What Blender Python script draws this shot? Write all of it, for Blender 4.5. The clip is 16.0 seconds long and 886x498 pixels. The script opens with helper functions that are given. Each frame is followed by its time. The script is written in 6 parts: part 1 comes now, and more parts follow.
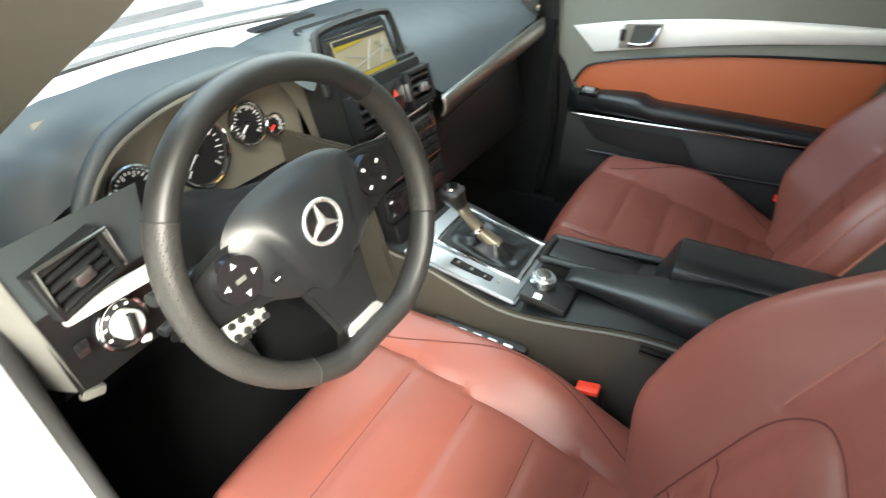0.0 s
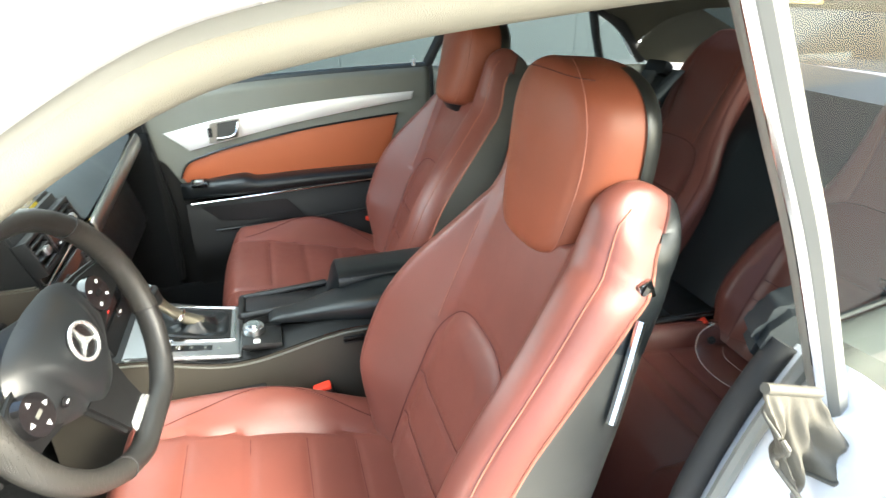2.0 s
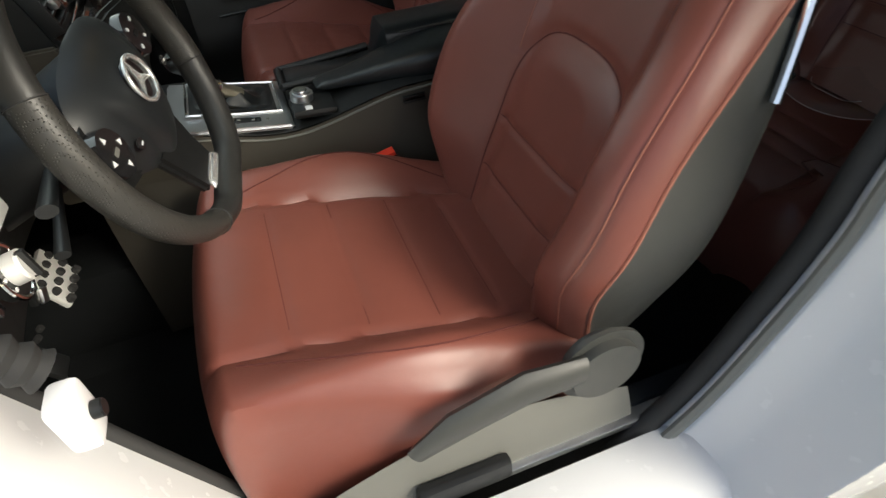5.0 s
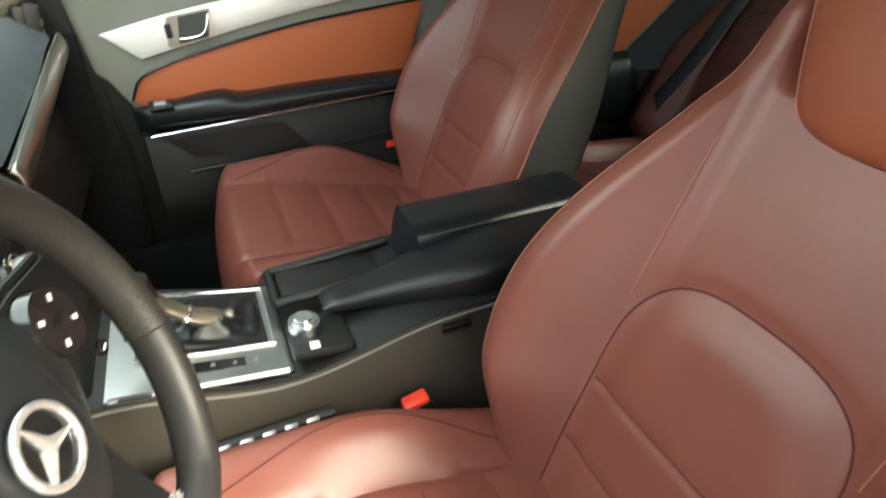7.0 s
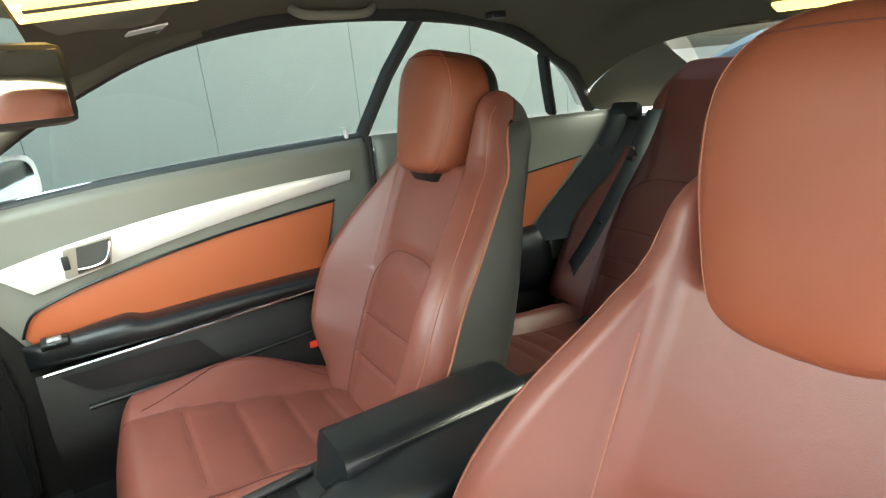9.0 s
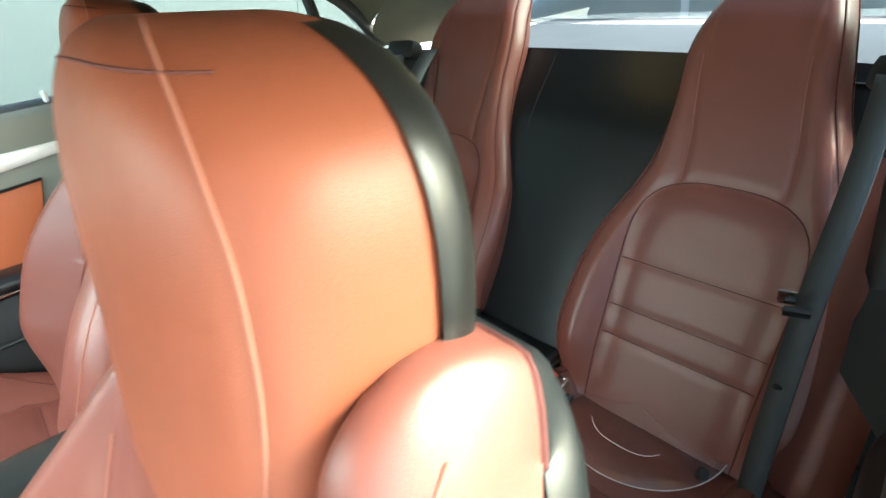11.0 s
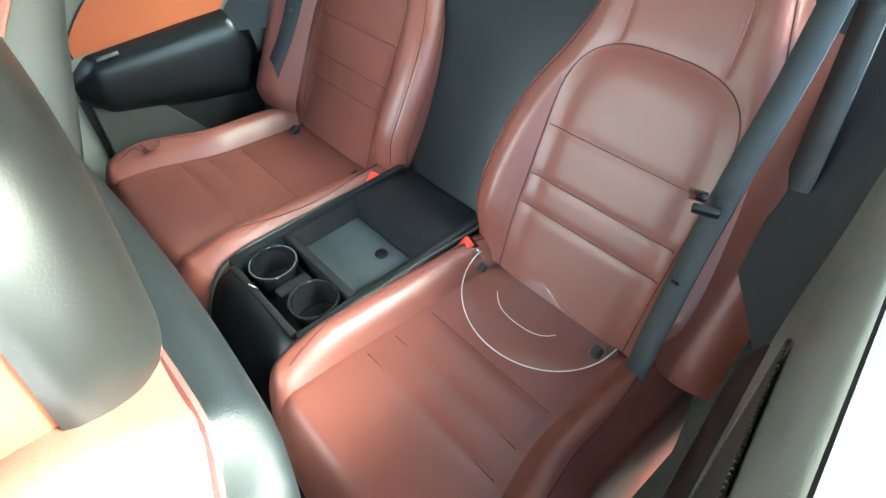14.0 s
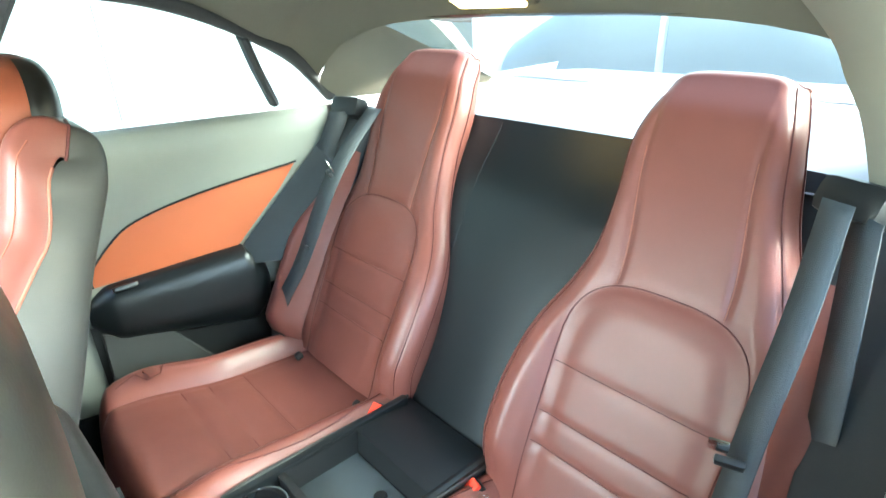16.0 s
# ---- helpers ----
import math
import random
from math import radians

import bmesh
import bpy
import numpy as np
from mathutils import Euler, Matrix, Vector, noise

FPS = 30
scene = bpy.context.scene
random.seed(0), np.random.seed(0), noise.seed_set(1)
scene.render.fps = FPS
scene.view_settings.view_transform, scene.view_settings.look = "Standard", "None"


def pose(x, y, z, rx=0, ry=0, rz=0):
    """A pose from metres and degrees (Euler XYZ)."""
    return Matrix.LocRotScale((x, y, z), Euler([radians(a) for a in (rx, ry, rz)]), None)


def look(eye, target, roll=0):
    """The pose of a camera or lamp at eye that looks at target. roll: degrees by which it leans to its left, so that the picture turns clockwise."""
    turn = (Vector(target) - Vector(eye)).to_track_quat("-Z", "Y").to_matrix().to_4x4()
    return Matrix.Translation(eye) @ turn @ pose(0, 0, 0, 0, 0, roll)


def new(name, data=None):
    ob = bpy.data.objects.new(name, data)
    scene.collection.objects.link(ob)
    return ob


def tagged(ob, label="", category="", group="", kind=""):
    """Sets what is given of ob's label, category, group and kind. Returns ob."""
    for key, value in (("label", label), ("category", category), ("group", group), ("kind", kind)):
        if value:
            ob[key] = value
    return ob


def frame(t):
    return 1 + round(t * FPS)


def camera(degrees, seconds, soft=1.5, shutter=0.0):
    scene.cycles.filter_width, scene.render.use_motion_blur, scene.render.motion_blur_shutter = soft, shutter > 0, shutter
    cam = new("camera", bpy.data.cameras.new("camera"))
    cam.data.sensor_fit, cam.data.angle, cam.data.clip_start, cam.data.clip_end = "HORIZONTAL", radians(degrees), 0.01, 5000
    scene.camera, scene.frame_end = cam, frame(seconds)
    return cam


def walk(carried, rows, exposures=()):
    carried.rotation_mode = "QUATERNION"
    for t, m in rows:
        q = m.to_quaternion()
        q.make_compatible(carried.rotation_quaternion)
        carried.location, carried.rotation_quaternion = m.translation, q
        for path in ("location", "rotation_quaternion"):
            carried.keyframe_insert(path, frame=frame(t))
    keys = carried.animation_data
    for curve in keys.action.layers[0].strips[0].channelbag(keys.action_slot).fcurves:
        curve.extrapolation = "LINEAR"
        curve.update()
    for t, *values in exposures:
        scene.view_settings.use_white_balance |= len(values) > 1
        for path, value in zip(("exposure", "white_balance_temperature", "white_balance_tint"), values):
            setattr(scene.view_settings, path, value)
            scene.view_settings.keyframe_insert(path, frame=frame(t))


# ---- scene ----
# The camera: time, eye, heading (degrees from the car's right side), pitch and roll.
PATH = [
    (0.0, (-0.768, 0.035, 1.144), 26.46, -33.00, 1.98),
    (0.5, (-0.800, 0.072, 1.161), 13.74, -32.00, 1.10),
    (1.0, (-0.873, 0.071, 1.194), 3.27, -29.02, 0.93),
    (1.5, (-0.989, 0.088, 1.216), -7.04, -26.81, -0.89),
    (2.0, (-1.055, 0.131, 1.232), -16.31, -25.35, -0.85),
    (2.5, (-1.047, 0.185, 1.232), -23.96, -26.51, -2.99),
    (3.0, (-1.037, 0.194, 1.180), -25.82, -30.48, -3.58),
    (3.5, (-1.047, 0.215, 1.153), -25.30, -35.40, -3.55),
    (3.7, (-1.049, 0.219, 1.145), -24.77, -37.57, -2.96),
    (5.8, (-0.861, 0.294, 1.052), -11.45, -41.79, -5.15),
    (6.0, (-0.804, 0.275, 1.060), -10.64, -41.26, -4.23),
    (6.5, (-0.687, 0.244, 1.090), -12.38, -37.40, -3.37),
    (7.0, (-0.628, 0.269, 1.090), -22.48, -33.04, -1.37),
    (7.5, (-0.609, 0.236, 1.094), -25.58, -27.29, -3.27),
    (8.0, (-0.598, 0.222, 1.118), -27.70, -21.77, -4.31),
    (8.5, (-0.583, 0.218, 1.127), -29.70, -19.43, -4.46),
    (9.0, (-0.581, 0.221, 1.124), -30.35, -17.37, -5.52),
    (9.5, (-0.604, 0.167, 1.126), -31.85, -18.60, -6.00),
    (10.0, (-0.648, 0.063, 1.132), -34.75, -20.00, -6.80),
    (10.2, (-0.664, 0.012, 1.132), -36.40, -20.50, -7.40),
    (12.3, (-0.638, -0.312, 1.174), -39.61, -35.21, -4.80),
    (12.5, (-0.640, -0.321, 1.170), -40.31, -35.66, -4.29),
    (13.0, (-0.637, -0.317, 1.171), -40.20, -38.82, -4.51),
    (13.5, (-0.647, -0.303, 1.164), -38.78, -43.29, -4.98),
    (14.0, (-0.648, -0.305, 1.165), -38.48, -44.58, -4.53),
    (14.5, (-0.635, -0.327, 1.178), -37.72, -40.31, -5.82),
    (15.0, (-0.630, -0.329, 1.179), -39.07, -33.89, -4.91),
    (15.5, (-0.628, -0.311, 1.187), -40.44, -28.39, -2.86),
    (16.0, (-0.627, -0.316, 1.192), -40.07, -23.89, -3.20),
]
cam = camera(75, 16.0, soft=1.3, shutter=0.4)


def aim(eye, yaw, pitch, roll):
    a, b = radians(yaw), radians(pitch)
    way = Vector((math.cos(a) * math.cos(b), math.sin(a) * math.cos(b), math.sin(b)))
    return look(eye, Vector(eye) + way, roll)


EXPOSURES = [(0.0, 2.2, 6450, 3), (1.0, 2.4, 6500, 4), (2.5, 2.65, 6450, 3), (3.7, 1.65, 6600, 5), (5.8, 0.35, 6700, 5), (6.5, 1.45, 6900, 4), (7.5, 2.35, 7000, 1), (9.0, 2.85, 7000, -1), (9.5, 3.1, 7000, -2), (10.2, 3.15, 6800, -4), (12.3, 4.3, 6200, -2), (13.0, 4.5, 6100, -3), (14.0, 4.9, 6000, -5), (16.0, 5.2, 6000, -5)]
walk(cam, [(t, aim(e, y, p, r)) for t, e, y, p, r in PATH], EXPOSURES)

# ---- light: a bright hazy day, sun high over the open driver's side ----
SUN_ELEV, SUN_AZ = 34.0, 221.0
world = bpy.data.worlds.new("sky")
scene.world = world
world.use_nodes = True
wn = world.node_tree.nodes
sky = wn.new("ShaderNodeTexSky")
sky.sky_type, sky.sun_disc = "NISHITA", False
sky.sun_elevation, sky.sun_rotation = radians(SUN_ELEV), radians(90 - SUN_AZ)
sky.dust_density = 3.0
world.node_tree.links.new(sky.outputs[0], wn["Background"].inputs[0])
wn["Background"].inputs[1].default_value = 0.15
sun = new("sun", bpy.data.lights.new("sun", "SUN"))
sun.data.energy, sun.data.angle, sun.data.color = 2.4, radians(22), (1.0, 0.94, 0.85)
sd = Vector((math.cos(radians(SUN_AZ)) * math.cos(radians(SUN_ELEV)), math.sin(radians(SUN_AZ)) * math.cos(radians(SUN_ELEV)), math.sin(radians(SUN_ELEV))))
sun.matrix_world = look(sd * 20, (0, 0, 0))


def sky_lamp(name, at, to, wide, high, power):
    """The sky's light in a window opening."""
    lamp = new(name, bpy.data.lights.new(name, "AREA"))
    lamp.data.shape, lamp.data.size, lamp.data.size_y, lamp.data.energy = "RECTANGLE", wide, high, power
    lamp.data.color = (0.97, 1.0, 1.0)
    lamp.matrix_world = look(at, to)


sky_lamp("windscreen_sky", (0.0, 0.52, 1.24), (0.0, 0.10, 0.70), 1.1, 0.40, 2.2)
sky_lamp("rear_window_sky", (0.0, -1.62, 1.40), (0.0, -0.90, 0.70), 1.0, 0.40, 1.5)


# ---- materials ----
def material(name, colour, rough=0.5, metal=0.0, grain=None, bump=0.0, vary=0.12, cell=None, spec=0.5, coat=0.0, crease=0.0):
    """A surface with fine grain (noise or cells, in repeats a metre), soft larger variation and uneven gloss."""
    m = bpy.data.materials.new(name)
    m.use_nodes = True
    n, l = m.node_tree.nodes, m.node_tree.links
    b = n["Principled BSDF"]
    b.inputs["Roughness"].default_value, b.inputs["Metallic"].default_value = rough, metal
    b.inputs["Specular IOR Level"].default_value, b.inputs["Coat Weight"].default_value = spec, coat
    co = n.new("ShaderNodeTexCoord")
    big = n.new("ShaderNodeTexNoise")
    big.inputs["Scale"].default_value, big.inputs["Detail"].default_value = 7.0, 4.0
    l.new(co.outputs["Object"], big.inputs["Vector"])
    mix = n.new("ShaderNodeMix")
    mix.data_type = "RGBA"
    c = Vector(colour)
    mix.inputs["A"].default_value = (*(c * (1 - vary)), 1)
    mix.inputs["B"].default_value = (*(c * (1 + vary)), 1)
    l.new(big.outputs["Fac"], mix.inputs["Factor"])
    l.new(mix.outputs["Result"], b.inputs["Base Color"])
    rr = n.new("ShaderNodeMapRange")
    rr.inputs["To Min"].default_value, rr.inputs["To Max"].default_value = max(0.02, rough - 0.08), min(1, rough + 0.08)
    mid = n.new("ShaderNodeTexNoise")
    mid.inputs["Scale"].default_value, mid.inputs["Detail"].default_value = 38.0, 5.0
    l.new(co.outputs["Object"], mid.inputs["Vector"])
    l.new(mid.outputs["Fac"], rr.inputs["Value"])
    l.new(rr.outputs["Result"], b.inputs["Roughness"])
    if bump:
        if cell:
            tex = n.new("ShaderNodeTexVoronoi")
            tex.feature = "DISTANCE_TO_EDGE"
            tex.inputs["Scale"].default_value = cell
            out = tex.outputs["Distance"]
        else:
            tex = n.new("ShaderNodeTexNoise")
            tex.inputs["Scale"].default_value, tex.inputs["Detail"].default_value = grain or 300.0, 3.0
            out = tex.outputs["Fac"]
        l.new(co.outputs["Object"], tex.inputs["Vector"])
        bp = n.new("ShaderNodeBump")
        bp.inputs["Strength"].default_value, bp.inputs["Distance"].default_value = bump, 0.002
        l.new(out, bp.inputs["Height"])
        l.new(bp.outputs["Normal"], b.inputs["Normal"])
        if crease:
            # slack and wrinkles of the hide, larger than the grain
            wr = n.new("ShaderNodeTexNoise")
            wr.inputs["Scale"].default_value, wr.inputs["Detail"].default_value, wr.inputs["Distortion"].default_value = 17.0, 5.0, 1.6
            l.new(co.outputs["Object"], wr.inputs["Vector"])
            b2 = n.new("ShaderNodeBump")
            b2.inputs["Strength"].default_value, b2.inputs["Distance"].default_value = crease, 0.012
            l.new(wr.outputs["Fac"], b2.inputs["Height"])
            l.new(b2.outputs["Normal"], bp.inputs["Normal"])
    return m


def glass(name, tint=(0.9, 0.95, 0.95), clear=0.9, rough=0.02):
    m = bpy.data.materials.new(name)
    m.use_nodes = True
    n, l = m.node_tree.nodes, m.node_tree.links
    n.remove(n["Principled BSDF"])
    tr, gl, mx = n.new("ShaderNodeBsdfTransparent"), n.new("ShaderNodeBsdfGlossy"), n.new("ShaderNodeMixShader")
    tr.inputs[0].default_value = (*tint, 1)
    gl.inputs["Roughness"].default_value = rough
    lw = n.new("ShaderNodeLayerWeight")
    pw = n.new("ShaderNodeMath")
    pw.operation = "POWER"
    pw.inputs[1].default_value = 4.0
    l.new(lw.outputs["Facing"], pw.inputs[0])
    fr = n.new("ShaderNodeMapRange")
    fr.inputs["To Min"].default_value, fr.inputs["To Max"].default_value = 0.04 + 0.5 * (0.9 - clear), 0.45
    l.new(pw.outputs[0], fr.inputs["Value"])
    l.new(fr.outputs[0], mx.inputs[0])
    l.new(tr.outputs[0], mx.inputs[1])
    l.new(gl.outputs[0], mx.inputs[2])
    l.new(mx.outputs[0], n["Material Output"].inputs[0])
    return m


def glow(name, colour, strength):
    m = bpy.data.materials.new(name)
    m.use_nodes = True
    b = m.node_tree.nodes["Principled BSDF"]
    b.inputs["Base Color"].default_value = (*(0.12 * Vector(colour)), 1)
    b.inputs["Emission Color"].default_value = (*colour, 1)
    b.inputs["Emission Strength"].default_value = strength
    b.inputs["Roughness"].default_value = 0.2
    return m


HEADTAN = material("headrest_leather", (0.228, 0.064, 0.033), 0.42, cell=950, bump=0.13, vary=0.14, spec=0.30, crease=0.03)
RED = material("red_leather", (0.178, 0.0565, 0.0415), 0.37, cell=950, bump=0.11, vary=0.20, crease=0.05)
ORANGE = material("tan_leather", (0.42, 0.104, 0.037), 0.48, cell=420, bump=0.10, vary=0.07)
THREAD = material("thread", (0.32, 0.12, 0.08), 0.8, grain=900, bump=0.2)
# Dark seam thread; shade of the sewn grooves is put into its colour.
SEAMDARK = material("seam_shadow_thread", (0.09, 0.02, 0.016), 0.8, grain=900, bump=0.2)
BLACK = material("black_leather", (0.0062, 0.0080, 0.0090), 0.36, cell=950, bump=0.10, crease=0.03)
PLASTIC = material("black_plastic", (0.0070, 0.0078, 0.0082), 0.45, grain=700, bump=0.12)
SOFT = material("soft_dash", (0.046, 0.056, 0.060), 0.55, cell=500, bump=0.15)
GREY = material("grey_plastic", (0.13, 0.13, 0.115), 0.6, grain=600, bump=0.12)
SHELL = material("grey_shell_vinyl", (0.045, 0.046, 0.042), 0.5, cell=500, bump=0.1)
GLOSS = material("gloss_black", (0.012, 0.012, 0.013), 0.12, coat=0.4, vary=0.05)
GREYGLOSS = material("satin_shell_plastic", (0.040, 0.040, 0.036), 0.36, grain=400, bump=0.05)
BLACKSHELL = material("black_shell_plastic", (0.0105, 0.0108, 0.0098), 0.36, grain=900, bump=0.05, vary=0.05)
CARPET = material("carpet", (0.014, 0.0155, 0.0165), 0.95, grain=1500, bump=1.0, vary=0.3, spec=0.1)
# Paler copy of the trim cloth; driver's-side pillars carry daylight in this colour.
LINER = material("pale_trim_cloth", (0.22, 0.21, 0.17), 0.95, grain=1200, bump=0.4, spec=0.1)
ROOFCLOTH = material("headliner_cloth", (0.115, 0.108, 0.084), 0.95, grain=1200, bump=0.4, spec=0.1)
ALU = material("brushed_aluminium", (0.62, 0.63, 0.64), 0.32, metal=1.0, grain=200, bump=0.04, vary=0.04)
STRIP = material("polished_strip", (0.88, 0.88, 0.86), 0.35, metal=0.45, grain=200, bump=0.03, vary=0.03)
CHROME = material("chrome", (0.80, 0.80, 0.80), 0.10, metal=1.0, vary=0.02)
RUBBER = material("rubber", (0.02, 0.02, 0.02), 0.75, grain=500, bump=0.1)
SEAL = material("grey_seal", (0.20, 0.20, 0.18), 0.5, grain=300, bump=0.05)
WHITE = material("white_paint", (0.80, 0.81, 0.82), 0.25, coat=0.6, vary=0.02)
WEB = material("belt_webbing", (0.042, 0.048, 0.051), 0.6, grain=800, bump=0.4)
BELTTRIM = material("belt_trim_cloth", (0.022, 0.027, 0.030), 0.6, grain=700, bump=0.2)
BUCKRED = material("red_button", (0.85, 0.06, 0.03), 0.4, vary=0.05)
MARK = material("white_print", (0.8, 0.8, 0.8), 0.5, vary=0.02)
CLEAR = glass("clear_plastic", (0.93, 0.93, 0.93))
FILM = glass("plastic_film", (0.96, 0.94, 0.94), 0.82, 0.3)
PANE = glass("window_glass", (0.80, 0.88, 0.87))
SIDETINT = glass("side_window_glass", (0.80, 0.86, 0.86))
TINTED = glass("tinted_window_glass", (0.15, 0.175, 0.18))


# ---- builders ----
def part(name, bm, mat, parent=None, label="", smooth=True):
    """Links a bmesh, built in place, as one mesh object under a thing or a part."""
    bmesh.ops.recalc_face_normals(bm, faces=bm.faces[:])
    me = bpy.data.meshes.new(name)
    bm.to_mesh(me)
    bm.free()
    me.materials.append(mat)
    for p in me.polygons:
        p.use_smooth = smooth
    if smooth:
        me.set_sharp_from_angle(angle=radians(40))
    ob = new(name, me)
    if parent is not None:
        ob.parent = parent
        if parent.type == "EMPTY":
            ob.location = -Vector(parent.location)
    return tagged(ob, label)


def thing(name, at, label, category, group="", kind=""):
    ob = new(name)
    ob.location = at
    ob.empty_display_size = 0.05
    return tagged(ob, label, category, group, kind)


def sheet(fn, nu, nv, bm=None, closed=False):
    """A surface fn(u, v), u and v from 0 to 1."""
    bm = bm or bmesh.new()
    rows = [[bm.verts.new(fn(i / nu, j / nv)) for i in range(nu + (not closed))] for j in range(nv + 1)]
    w = len(rows[0])
    for j in range(nv):
        for i in range(nu):
            a, b = i, (i + 1) % w
            try:
                bm.faces.new((rows[j][a], rows[j][b], rows[j + 1][b], rows[j + 1][a]))
            except ValueError:
                pass
    return bm


def box(c, s, bevel=0.004, turn=(0, 0, 0), bm=None, seg=2):
    bm = bm or bmesh.new()
    m = pose(*c, *turn) @ Matrix.Diagonal((*s, 1))
    vs = bmesh.ops.create_cube(bm, size=1, matrix=m)["verts"]
    if bevel:
        es = list({e for v in vs for e in v.link_edges})
        bmesh.ops.bevel(bm, geom=es, offset=min(bevel, min(s) * 0.45), segments=seg, affect="EDGES", profile=0.6)
    return bm


def cyl(c, r, h, turn=(0, 0, 0), bevel=0.002, n=32, r2=None, bm=None):
    bm = bm or bmesh.new()
    vs = bmesh.ops.create_cone(bm, cap_ends=True, segments=n, radius1=r, radius2=r if r2 is None else r2, depth=h, matrix=pose(*c, *turn))["verts"]
    if bevel:
        es = [e for e in {e for v in vs for e in v.link_edges} if any(len(f.verts) > 4 for f in e.link_faces)]
        bmesh.ops.bevel(bm, geom=es, offset=bevel, segments=2, affect="EDGES")
    return bm


def smooth_line(pts, n=8):
    """A rounded line through the points."""
    pts = [Vector(p) for p in pts]
    out = []
    for i in range(len(pts) - 1):
        p0, p1, p2, p3 = pts[max(i - 1, 0)], pts[i], pts[i + 1], pts[min(i + 2, len(pts) - 1)]
        for k in range(n):
            t = k / n
            out.append(0.5 * ((2 * p1) + (p2 - p0) * t + (2 * p0 - 5 * p1 + 4 * p2 - p3) * t * t + (3 * p1 - p0 - 3 * p2 + p3) * t ** 3))
    return out + [pts[-1]]


def tube(pts, r, n=8, bm=None, flat=1.0, up=None, loop=False):
    """A round, or flattened, bar swept along a line."""
    bm = bm or bmesh.new()
    pts = [Vector(p) for p in pts]
    rings = []
    side = None
    for i, p in enumerate(pts):
        if loop:
            d = (pts[(i + 1) % len(pts)] - pts[i - 1]).normalized()
        else:
            d = (pts[min(i + 1, len(pts) - 1)] - pts[max(i - 1, 0)]).normalized()
        if side is None:
            ref = Vector(up) if up is not None else (Vector((0, 0, 1)) if abs(d.z) < 0.9 else Vector((1, 0, 0)))
            side = d.cross(ref).normalized()
        elif up is not None:
            side = d.cross(Vector(up)).normalized()
        else:
            side = (side - d * side.dot(d)).normalized()
        nrm = side.cross(d)
        rr = r[i] if isinstance(r, (list, tuple)) else r
        rings.append([bm.verts.new(p + rr * (math.cos(a) * side + flat * math.sin(a) * nrm)) for a in [2 * math.pi * k / n for k in range(n)]])
    for i in range(len(rings) - (not loop)):
        a, b = rings[i], rings[(i + 1) % len(rings)]
        for k in range(n):
            bm.faces.new((a[k], a[(k + 1) % n], b[(k + 1) % n], b[k]))
    if not loop:
        bm.faces.new(rings[0][::-1])
        bm.faces.new(rings[-1])
    return bm


def slab(outline, back, bevel=0.004, bm=None):
    """A plate: an outline (a loop of points) made solid by the offset vector back."""
    bm = bm or bmesh.new()
    f = bm.faces.new([bm.verts.new(p) for p in outline])
    g = bmesh.ops.extrude_face_region(bm, geom=[f])
    bmesh.ops.translate(bm, verts=[v for v in g["geom"] if isinstance(v, bmesh.types.BMVert)], vec=back)
    if bevel:
        bmesh.ops.bevel(bm, geom=bm.edges[:], offset=bevel, segments=2, affect="EDGES", clamp_overlap=True)
    return bm


def step(a, b, x):
    t = min(1, max(0, (x - a) / (b - a)))
    return t * t * (3 - 2 * t)


def groove(d, w=0.006):
    """1 in a seam, 0 away from it, by the distance from it."""
    return math.exp(-(d / w) ** 2)


def bell(x, c, w):
    return math.exp(-((x - c) / w) ** 2)


def flow(table, x):
    """Smooth curve through a table of (x, value)."""
    if x <= table[0][0]:
        return table[0][1]
    if x >= table[-1][0]:
        return table[-1][1]
    i = max(k for k in range(len(table) - 1) if table[k][0] <= x)
    slope = [(table[min(k + 1, len(table) - 1)][1] - table[max(k - 1, 0)][1]) / (table[min(k + 1, len(table) - 1)][0] - table[max(k - 1, 0)][0]) for k in (i, i + 1)]
    (a, p), (b, q) = table[i], table[i + 1]
    w = b - a
    t = (x - a) / w
    return p * (1 + 2 * t) * (1 - t) ** 2 + q * t * t * (3 - 2 * t) + w * (slope[0] * t * (1 - t) ** 2 - slope[1] * t * t * (1 - t))


def along(table, x):
    """Value between the rows (x, value) of a table, smoothly."""
    for (a, va), (b, vb) in zip(table, table[1:]):
        if x <= b:
            return va + (vb - va) * step(a, b, x)
    return table[-1][1]


# ---- outside: the yard, its wall and the car standing behind ----
ASPHALT = material("yard_concrete", (0.40, 0.39, 0.36), 0.9, grain=60, bump=0.3, vary=0.2, spec=0.2)
WALLPAINT = material("blue_grey_wall_paint", (0.0265, 0.0400, 0.0450), 0.7, grain=30, bump=0.15, vary=0.10)


def ground():
    bm = sheet(lambda u, v: (-150 + 300 * u, -150 + 300 * v, 0), 8, 8)
    tagged(part("ground", bm, ASPHALT, None, "sunlit pale concrete yard under the car"), kind="structure", category="ground")


ground()


def yard_wall():
    w = thing("wall_east", (1.75, 0, 0), "blue-grey painted panel wall close beside the car", "wall", kind="structure")
    for i in range(27):
        y = -2.39 + i * 0.62
        part("panel", box((1.86, y, 1.5), (0.03, 0.6185, 3.0), 0.0008), WALLPAINT, w, smooth=False)
    part("backing", box((1.905, 5.67, 1.5), (0.05, 16.74, 3.0), 0.0), WALLPAINT, w, smooth=False)


yard_wall()


